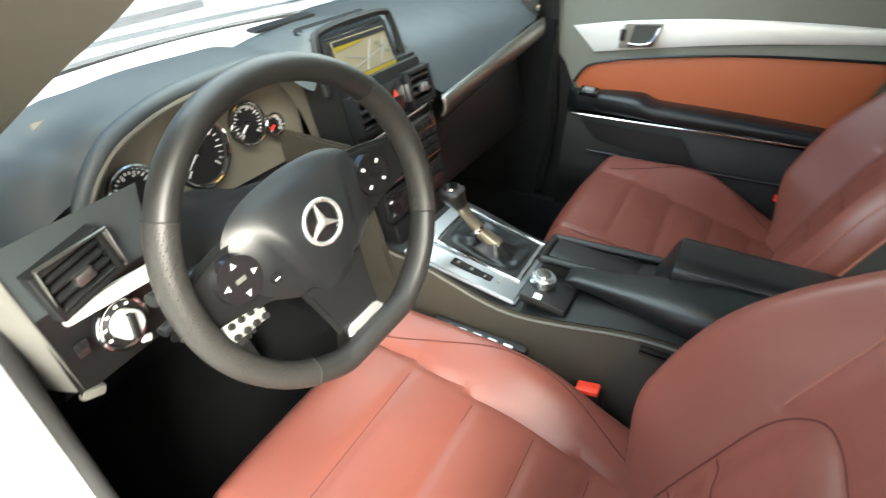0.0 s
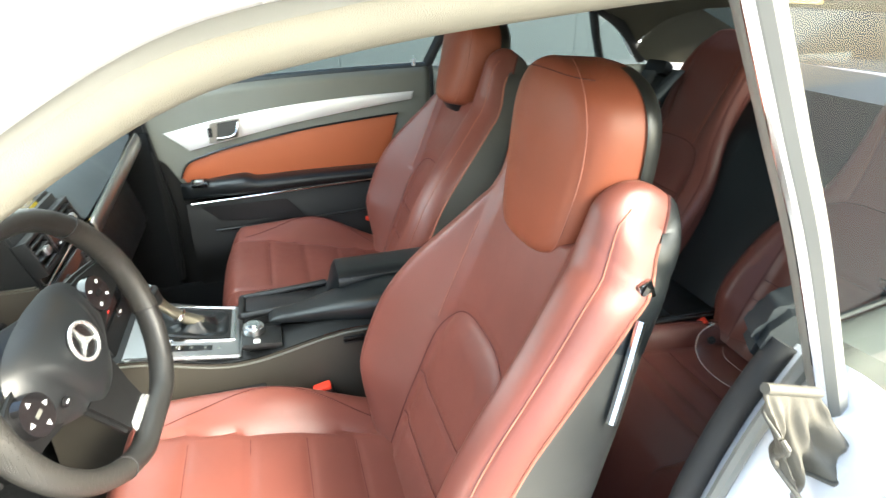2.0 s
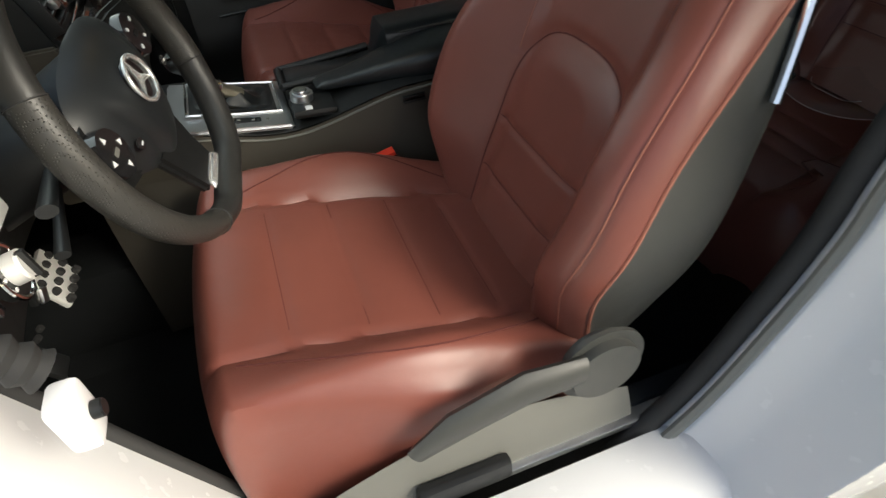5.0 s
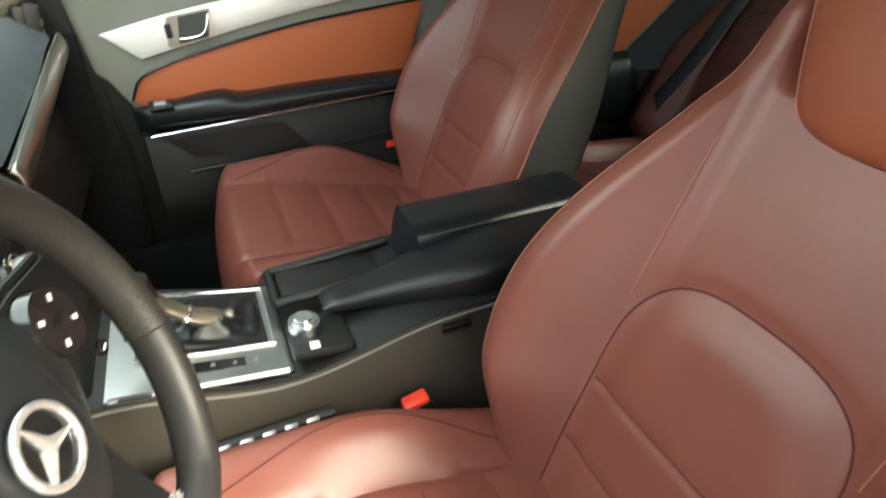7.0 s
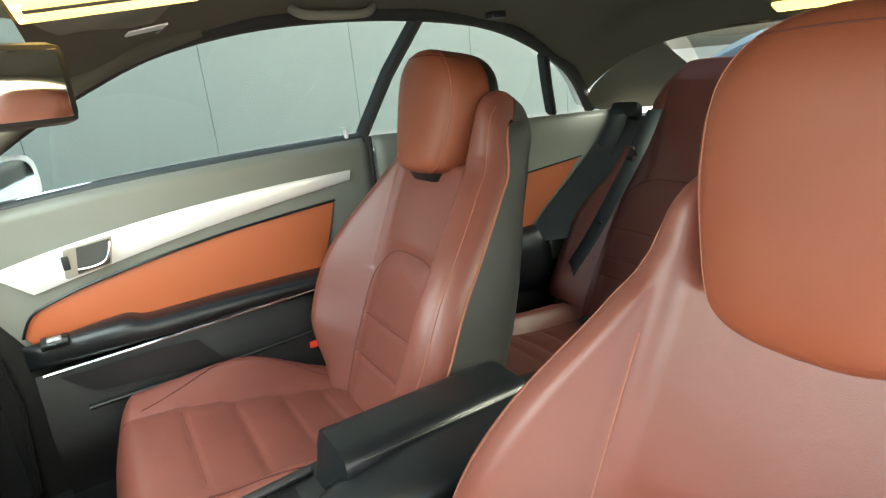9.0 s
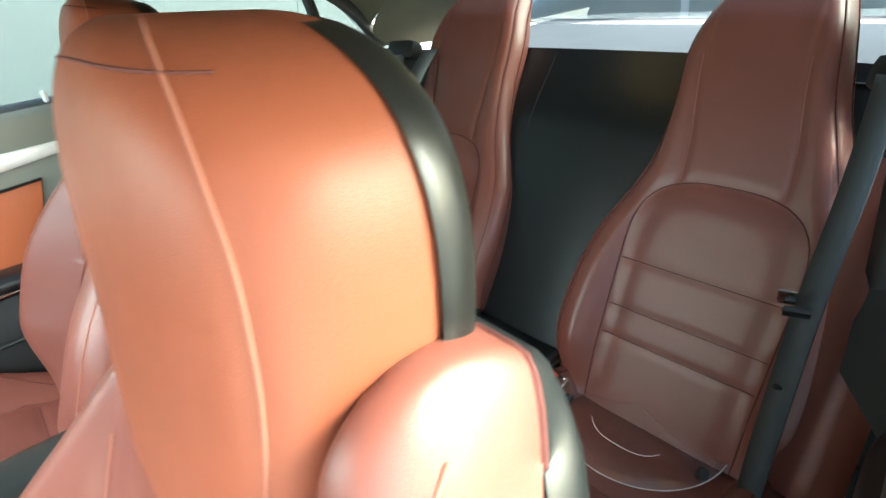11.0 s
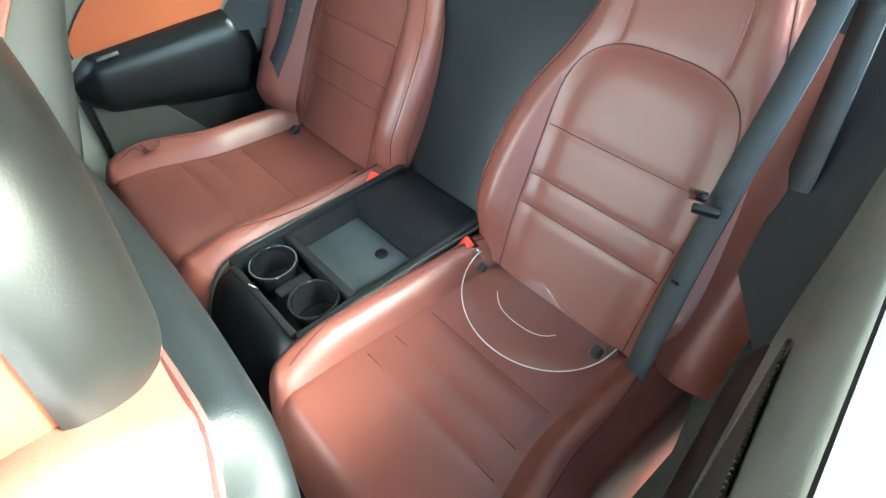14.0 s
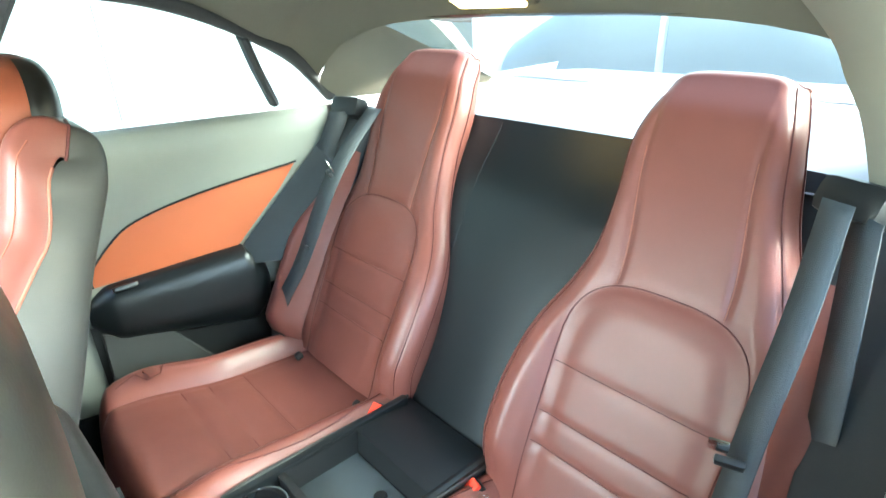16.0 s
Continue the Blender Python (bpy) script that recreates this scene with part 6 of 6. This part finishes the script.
# ---- rear side panels ----
def rear_side(s):
    d = thing("side_trim", (s * 0.62, -0.65, 0.3), "dark rear side trim with tan leather insert and armrest", "trim panel", "rear side panels")

    def X(y):
        return (0.665 + (y + 0.40) * 0.215) if s > 0 else (0.685 + (y + 0.40) * 0.15)

    def skin(u, v):
        y = -0.355 - 0.72 * u
        z = (0.985 if s > 0 else 0.880) - 0.012 * u - (0.68 if s > 0 else 0.58) * v
        return (s * (X(y) + 0.012 * step(0.0, 0.06, 0.06 - v)), y, z)
    g = part("panel", sheet(skin, 30, 40), GREYSOFT, d, "dark grey vinyl side panel")
    g.modifiers.new("thick", "SOLIDIFY").thickness = 0.015
    part("crease", tube([(s * (X(-0.36 - 0.6 * i / 12) - 0.003), -0.36 - 0.6 * i / 12, 0.905) for i in range(13)], 0.0035, 6), GREYBLACK, d)
    if s > 0:
        pts = [(-0.448, 0.680), (-0.452, 0.712), (-0.489, 0.756), (-0.539, 0.795), (-0.62, 0.822), (-0.72, 0.842), (-0.885, 0.866), (-0.845, 0.815), (-0.735, 0.702)]
        out = smooth_line([(X(y) - 0.018, y, z) for y, z in pts[:7]], 5) + [Vector((X(y) - 0.018, y, z)) for y, z in pts[7:]]
        part("leather_insert", slab(out, (0.012, 0, 0), 0.003), ORANGE, d, "tan-orange leather insert")
        part("piping", tube([p + Vector((-0.004, 0, 0.002)) for p in out[:31]], 0.0022, 6), GREYBLACK, d)

    def arm(u, v):
        """Armrest pod: rounded upper edge, belly falling back to the panel below."""
        y = -0.425 - 0.365 * u
        a = 2 * math.pi * v
        end = min(1, math.sqrt(max(0.0, min(u + 0.02, 1 - u) / 0.14)))
        top, low = 0.676 + 0.034 * u, 0.560 - 0.055 * u
        cz, hz = (top + low) / 2, (top - low) / 2
        c, q = math.cos(a), math.sin(a)
        belly = 0.052 * (1 - 0.30 * max(0.0, -q))
        return (s * (X(y) - 0.012 - belly * end * max(-0.4, c) * 0.9), y, cz + hz * end * math.copysign(abs(q) ** 0.55, q))
    part("armrest", sheet(lambda u, v: arm(v, u), 32, 36, closed=True), BLACK, d, "black leather rear armrest")
    part("arm_base", sheet(lambda u, v: (s * (X(-0.42 - 0.40 * u) - 0.028 + 0.014 * v), -0.42 - 0.40 * u, 0.600 - 0.26 * v), 10, 8), GREYBLACK, d)
    part("lower_flap", slab([(s * (X(-0.44) - 0.036), -0.435, 0.585), (s * (X(-0.55) - 0.036), -0.555, 0.560), (s * (X(-0.62) - 0.030), -0.640, 0.445), (s * (X(-0.44) - 0.030), -0.430, 0.445)], (s * 0.008, 0, 0), 0.003), SHELL, d, "grey-brown plastic lower panel")
    part("arm_slot", box((s * (X(-0.495) - 0.042), -0.500, 0.678), (0.026, 0.046, 0.010), 0.003, (0, s * 20, 0)), DIAL, d, "small oblong ashtray slot")
    if s > 0:
        part("speaker_grille", slab([(X(-0.62) - 0.004, -0.60, 0.64), (X(-0.9) - 0.004, -0.90, 0.60), (X(-0.9) - 0.004, -0.88, 0.52), (X(-0.62) - 0.004, -0.62, 0.53)], (-0.006, 0, 0), 0.002), DIAL, d, "dark slatted speaker grille")
    else:
        prof = [(0.60, -0.045), (0.70, -0.040), (0.78, -0.032), (0.84, -0.027), (0.880, -0.016), (0.897, 0.0), (0.904, 0.030), (0.908, 0.080)]

        def shoulder(y, z, out=0.0):
            return (-(X(y) + flow(prof, z) - out), y, z + 0.5 * out)
        part("shoulder", sheet(lambda u, v: shoulder(-0.375 - 0.64 * u, 0.60 + 0.308 * v), 30, 60), GREYSOFT, d, "grey vinyl shoulder sloping up to the window")

        def mesh_at(u, v, out):
            y = -0.655 + 0.25 * u
            low, high = 0.800 - 0.115 * u ** 0.75, 0.803 + 0.055 * u
            return shoulder(y, low + (high - low) * v, out)
        gr = part("speaker_grille", sheet(lambda u, v: mesh_at(u, v, 0.0025), 24, 8), DIAL, d, "dark slatted speaker grille")
        part("grille_edge", tube([mesh_at(1 - i / 24, 0.0, 0.003) for i in range(25)], 0.0018, 6), GREYSOFT, gr)
        for i in range(46):
            u = 0.02 + 0.97 * i / 45
            part("slat", tube([mesh_at(u, 0.04, 0.0035), mesh_at(u, 0.5, 0.0040), mesh_at(u, 0.96, 0.0035)], 0.0011, 4), SHELL, gr)
    # dark strip rising beside the seat to the rear pillar
    part("belt_cover", sheet(lambda u, v: (s * (X(-0.70 - 0.30 * v) - 0.022 - 0.10 * u), -0.700 - 0.285 * v - 0.13 * u, 0.66 + 0.29 * v + 0.01 * u), 10, 20), BELTTRIM, d, "dark blue-grey belt cover beside the seat")
    part("belt_guide", box((s * (0.500 if s > 0 else 0.478), -1.015, 0.968), (0.075, 0.05, 0.045), 0.015, (25, 0, s * 20)), PLASTIC, d, "black belt guide")


rear_side(1)
rear_side(-1)


def ribbon(pts, width, across, bm=None):
    """Flat webbing along a line."""
    bm = bm or bmesh.new()
    a = Vector(across).normalized() * width / 2
    line = smooth_line(pts, 6)
    rows = [[bm.verts.new(p - a), bm.verts.new(p), bm.verts.new(p + a)] for p in line]
    for r, q in zip(rows, rows[1:]):
        for k in range(2):
            bm.faces.new((r[k], r[k + 1], q[k + 1], q[k]))
    return bm


def rear_belt(s):
    b = thing("seat_belt", (s * 0.45, -0.85, 0.48), "grey-black webbing seat belt with metal tongue", "seat belt", "rear belts")
    if s > 0:
        line = [(0.412, -1.02, 0.975), (0.352, -0.872, 0.880), (0.432, -0.808, 0.68), (0.478, -0.765, 0.575), (0.485, -0.745, 0.490)]
        tongue, low = line[1], line[4]
    else:
        line = [(-0.470, -0.975, 0.978), (-0.474, -0.915, 0.868), (-0.473, -0.850, 0.755), (-0.474, -0.800, 0.660), (-0.474, -0.748, 0.505), (-0.474, -0.775, 0.450)]
        tongue, low = (-0.466, -0.832, 0.735), line[4]
    w = part("webbing", ribbon(line, 0.038 if s > 0 else 0.035, (0.9 * s, 0.35, 0)), WEB, b)
    w.modifiers.new("thick", "SOLIDIFY").thickness = 0.002
    w2 = part("return_strand", ribbon([(s * 0.495, -0.985, 0.965), (s * 0.518, -0.91, 0.80), (s * 0.53, -0.86, 0.64)], 0.046, (0.7 * s, 0.6, 0)), WEB, b)
    w2.modifiers.new("thick", "SOLIDIFY").thickness = 0.002
    t = Vector(tongue) + Vector((0, 0.012, 0.0))
    tg = part("tongue", box(t, (0.030, 0.009, 0.012), 0.003, (-25, 0, -s * 20)), PLASTIC, b, "black plastic belt tongue")
    part("plate", box(t + Vector((-s * 0.012, 0.004, 0.018)), (0.020, 0.003, 0.024), 0.001, (-25, 0, -s * 20)), CHROME, tg, "bright metal latch plate")
    part("stop_button", cyl(Vector(tongue) * 0.6 + Vector(low) * 0.4 + Vector((0, 0.008, 0.0)), 0.006, 0.004, (60, 0, 0), 0.001, 14), PLASTIC, b)


rear_belt(1)
rear_belt(-1)


# ---- rear console and middle backrest ----
def rear_console():
    c = thing("rear_console", (0, -0.6, 0.3), "black rear console with two cup holders and a tray", "console")
    x0, x1, z = -0.128, 0.098, 0.514

    def body(u, v):
        """Rounded front, flat top frame."""
        y = -0.372 - 0.455 * v
        k = 1 - step(-0.372, -0.45, y) if y > -0.45 else 0
        return (x0 + (x1 - x0) * u, y, z - 0.13 * k ** 2)
    holes = [((0.045, -0.503), 0.038), ((-0.068, -0.509), 0.038)]
    # frame pieces round the wells
    part("nose", sheet(lambda u, v: (x0 + (x1 - x0) * u, -0.352 - 0.098 * v, z - 0.20 * (1 - v) ** 2.2 - 0.02 * abs(2 * u - 1) ** 6), 16, 14), BLACK, c, "black padded front of the console")
    for a, b in ((x0, -0.112), (0.082, x1)):
        part("side_rail", box(((a + b) / 2, -0.63, z - 0.02), (b - a, 0.36, 0.05), 0.006), BLACK, c)
    part("rear_pad", sheet(lambda u, v: (x0 + (x1 - x0) * u, -0.695 - 0.13 * v, z + 0.004 * math.sin(math.pi * v) - 0.015 * v), 10, 10), BLACK, c)
    part("divider", box((-0.015, -0.553, z - 0.018), (0.19, 0.014, 0.04), 0.004), PLASTIC, c)
    part("front_bar", box((-0.015, -0.450, z - 0.018), (0.19, 0.012, 0.04), 0.004), PLASTIC, c)
    cup = part("cup_insert", box((-0.015, -0.502, z - 0.062), (0.19, 0.092, 0.012), 0.003), PLASTIC, c, "black plastic cup holder insert")
    for (hx, hy), r in holes:
        def wall(u, v, hx=hx, hy=hy, r=r):
            a = 2 * math.pi * u
            rr = r * (1.0 - 0.12 * v)
            return (hx + rr * math.cos(a), hy + rr * math.sin(a), z - 0.006 - 0.055 * v)
        part("cup_ring", sheet(wall, 36, 6, closed=True), GLOSS, cup, "round black cup well")
        part("cup_base", cyl((hx, hy, z - 0.058), r * 0.86, 0.006, (0, 0, 0), 0.002, 28), PLASTIC, cup)
        rim = [(hx + r * math.cos(a), hy + r * math.sin(a), z - 0.005) for a in [2 * math.pi * k / 36 for k in range(36)]]
        part("cup_rim", tube(rim, 0.0022, 6, loop=True, up=(0, 0, 1)), GLOSS, cup)

    # plate with the space between the cups
    part("cup_bridge", box((-0.011, -0.505, z - 0.028), (0.026, 0.060, 0.03), 0.008), PLASTIC, cup)
    part("chrome_latch", box((0.012, -0.452, z + 0.002), (0.022, 0.004, 0.003), 0.001, (0, 0, 15)), CHROME, c, "small chrome latch")
    tray = part("tray", box((-0.015, -0.627, z - 0.042), (0.19, 0.135, 0.01), 0.003), PLASTIC, c, "open black rubber-lined tray")
    for sx in (-1, 1):
        part("tray_wall", slab([(-0.015 + sx * 0.094, -0.56, z), (-0.015 + sx * 0.094, -0.695, z), (-0.015 + sx * 0.084, -0.688, z - 0.038), (-0.015 + sx * 0.084, -0.566, z - 0.038)], (sx * 0.004, 0, 0), 0.001), PLASTIC, tray)
    part("tray_wall", slab([(-0.109, -0.695, z), (0.079, -0.695, z), (0.069, -0.685, z - 0.038), (-0.099, -0.685, z - 0.038)], (0, -0.004, 0), 0.001), PLASTIC, tray)
    part("tray_mat", box((-0.015, -0.627, z - 0.0355), (0.165, 0.112, 0.003), 0.004), SOFT, tray, "grey rubber tray mat")
    part("tray_button", cyl((-0.040, -0.655, z - 0.032), 0.011, 0.008, (0, 0, 0), 0.003, 24), GLOSS, tray, "round black release button")
    for x in (x0, x1):
        part("edge_beading", tube(smooth_line([(x, -0.352, z - 0.20), (x, -0.385, z - 0.09), (x, -0.45, z - 0.004), (x, -0.62, z + 0.002), (x, -0.82, z - 0.008)], 6), 0.0035, 8), GREYGLOSS, c)
    return c


rear_console()


def middle_backrest():
    m = thing("middle_backrest", (0, -0.95, 0.5), "black leather middle section of the rear backrest", "backrest")

    def fn(u, v):
        s = 2 * u - 1
        h = 0.565 * v
        d = 0.012 * (1 - s * s) - 0.035
        roll = step(0.42, 0.60, h)
        return (-0.02 + s * (0.15 + 0.40 * step(0.12, 0.42, h)), -0.795 - h * math.sin(radians(29)) + d - 0.03 * roll, 0.475 + h * math.cos(radians(29)) - 0.02 * abs(s) ** 3 * step(0.3, 0.5, h))
    part("front", sheet(fn, 48, 60), BLACK, m)
    for s in (-1, 1):
        part("split_seam", tube([Vector(fn(0.5 + 0.5 * s * 0.145 / (0.15 + 0.40 * step(0.12, 0.42, 0.565 * (0.05 + 0.93 * i / 24))), 0.05 + 0.93 * i / 24)) - Vector((0, 0.0004, 0.0002)) for i in range(25)], 0.0010, 6), RUBBER, m)


middle_backrest()


def plastic_wrap():
    """A crumpled clear plastic sheet lying on the rear cushion against the backrest."""
    w = thing("plastic_wrap", (-0.30, -0.70, 0.48), "clear thin plastic cover lying on the red cushion", "plastic cover")

    def fn(u, v):
        a = math.pi * u
        r = 0.125 * v
        x = -0.315 + r * 1.02 * math.cos(a)
        y = -0.745 + r * 0.85 * math.sin(a)
        z = 0.507 + 0.05 * (1 - v) ** 2 + 0.010 * math.sin(5 * a) * v * (1 - v) + 0.02 * (1 - math.sin(a)) * v
        return (x, y, z)
    p = part("sheet", sheet(fn, 40, 14), FILM, w)
    p.visible_shadow = False
    rim = [Vector(fn(i / 40, 1.0)) + Vector((0, 0, 0.001)) for i in range(41)]
    part("rim", tube(rim, 0.0010, 6), CLEARRIM, w, "pale folded plastic edge")
    part("fold", tube([Vector(fn(0.02 + 0.96 * i / 20, 0.55)) + Vector((0, 0, 0.001)) for i in range(4, 17)], 0.0008, 5), CLEARRIM, w)
    for q in (fn(0.03, 1.0), fn(0.97, 1.0)):
        part("tab", box(Vector(q) + Vector((0, 0, 0.004)), (0.016, 0.006, 0.018), 0.0025, (30, 20, 20)), CLEAR, w)


CLEARRIM = material("pale_plastic", (0.50, 0.43, 0.41), 0.25, vary=0.03)
plastic_wrap()


# ---- mirrors, visors, roof lamp ----
def interior_mirror():
    m = thing("rear_view_mirror", (-0.03, 0.42, 1.17), "black-framed rear-view mirror hanging at the windscreen", "mirror")
    part("frame", box((-0.041, 0.322, 1.140), (0.22, 0.024, 0.064), 0.014, (0, 0, 112)), PLASTIC, m)
    part("glass", box((-0.0530, 0.3171, 1.140), (0.204, 0.002, 0.052), 0.008, (0, 0, 112)), MIRROR, m, "mirror glass")
    part("arm", tube([(-0.033, 0.325, 1.16), (-0.02, 0.30, 1.25)], 0.012, 10), PLASTIC, m)


MIRROR = material("mirror_silver", (0.85, 0.86, 0.86), 0.02, metal=1.0, vary=0.0)


def sun_visor(x, label):
    v = thing("sun_visor", (x, 0.22, 1.24), label, "sun visor", "sun visors")
    part("board", box((x, 0.165, 1.228), (0.40, 0.17, 0.018), 0.008, (-10, 0, 0)), LINER, v)
    st = part("sticker", box((x + 0.03, 0.115, 1.2085), (0.060, 0.050, 0.002), 0, (-10, 0, 0)), MARK, v, "pale printed warning label")
    for i in range(3):
        part("print_bar", box((x + 0.03, 0.100 + 0.014 * i, 1.2058 + 0.0024 * i), (0.048, 0.005, 0.001), 0, (-10, 0, 0)), GREY, st, smooth=False)
    # Glowing strip added for a gold gleam; no lamp is known here.
    part("visor_glow", box((x - 0.03, 0.228, 1.226), (0.20, 0.018, 0.012), 0.004, (-10, 0, 0)), WARMLAMP, v, "added warm glowing strip on the visor")
    part("clip", tube([(x + 0.19, 0.11, 1.225), (x + 0.22, 0.10, 1.235)], 0.006, 8), PLASTIC, v)


WARMLAMP = glow("warm_lamp", (1.0, 0.62, 0.16), 0.6)
interior_mirror()
sun_visor(0.30, "beige folded sun visor with printed label")
sun_visor(-0.33, "beige folded sun visor above the driver")


def roof_lamp():
    l = thing("roof_console", (0, 0.12, 1.27), "dark roof console with reading lamps", "roof lamp")
    part("housing", box((0.03, 0.165, 1.236), (0.19, 0.20, 0.050), 0.014, (-6, 0, 0)), ROOFCLOTH, l)
    for sx in (-0.045, 0.045):
        part("lens", box((0.03 + sx, 0.165, 1.2095), (0.080, 0.165, 0.006), 0.003, (-6, 0, 0)), WARMLAMP, l, "lit warm reading lamp lens")
    part("switch_bar", box((0.03, 0.165, 1.2085), (0.006, 0.15, 0.008), 0.002, (-6, 0, 0)), PLASTIC, l)
    rl = thing("rear_dome_lamp", (0.04, -1.0, 1.19), "lit warm dome lamp at the rear of the headliner", "roof lamp")
    part("base", box((0.04, -0.995, 1.186), (0.17, 0.045, 0.016), 0.006, (28, 0, 0)), ROOFCLOTH, rl)
    part("lens", box((0.04, -0.990, 1.177), (0.14, 0.030, 0.008), 0.003, (28, 0, 0)), WARMLAMP, rl, "lit warm lamp lens")
    gs = thing("windscreen_sticker", (0.60, 0.235, 1.20), "small green sticker on the windscreen edge", "sticker")
    part("label_face", box((0.60, 0.236, 1.203), (0.006, 0.030, 0.016), 0.001, (0, 0, 20)), GREENTAG, gs)
    h = thing("grab_handle", (0.53, -0.25, 1.235), "grey folded grab handle on the roof edge", "grab handle")
    part("bar", tube(smooth_line([(0.545, -0.16, 1.255), (0.530, -0.19, 1.240), (0.530, -0.30, 1.240), (0.545, -0.33, 1.255)], 5), 0.009, 10), LINER, h)
    k = thing("coat_hook", (0.52, -0.60, 1.22), "small dark coat hook on the headliner", "hook")
    part("hook", box((0.525, -0.62, 1.225), (0.03, 0.04, 0.016), 0.006), PLASTIC, k)


GREENTAG = material("green_sticker", (0.03, 0.45, 0.06), 0.5, vary=0.05)
roof_lamp()


def wing_mirror():
    m = thing("wing_mirror", (0.86, 0.40, 0.95), "white passenger wing mirror outside the glass", "mirror")

    c, rt, nm = Vector((0.872, 0.378, 0.976)), Vector((0.64, -0.77, 0)), Vector((-0.77, -0.64, 0))

    def oval(a, w, h, out):
        c0, s0 = math.cos(a), math.sin(a)
        return c + rt * (w * math.copysign(abs(c0) ** 0.65, c0)) + Vector((0, 0, h * math.copysign(abs(s0) ** 0.65, s0) + 0.10 * w * c0)) + nm * out

    def shell(u, v):
        r = math.sin(math.pi * (0.02 + 0.48 * v)) ** 0.6
        return oval(2 * math.pi * u, 0.078 * r, 0.060 * r, -0.07 * (1 - v))
    part("shell", sheet(shell, 40, 14, closed=True), WHITE, m)
    part("glass", slab([oval(2 * math.pi * k / 32, 0.066, 0.049, 0.002) for k in range(32)], nm * 0.002, 0), MIRROR, m, "mirror glass")
    part("foot", tube([(0.74, 0.44, 0.945), tuple(c - nm * 0.03 + Vector((0, 0, -0.04)))], [0.018, 0.022], 12), WHITE, m)


wing_mirror()


def parking_tag():
    t = thing("air_freshener", (0.30, 0.64, 1.0), "small yellow tag hanging inside the windscreen", "tag")
    part("card", box((0.42, 0.60, 1.02), (0.03, 0.004, 0.07), 0.002), YELLOWCARD, t)
    part("cap", box((0.42, 0.60, 1.062), (0.018, 0.006, 0.016), 0.002), MARK, t)


YELLOWCARD = material("yellow_card", (0.70, 0.50, 0.06), 0.5, vary=0.05)
parking_tag()
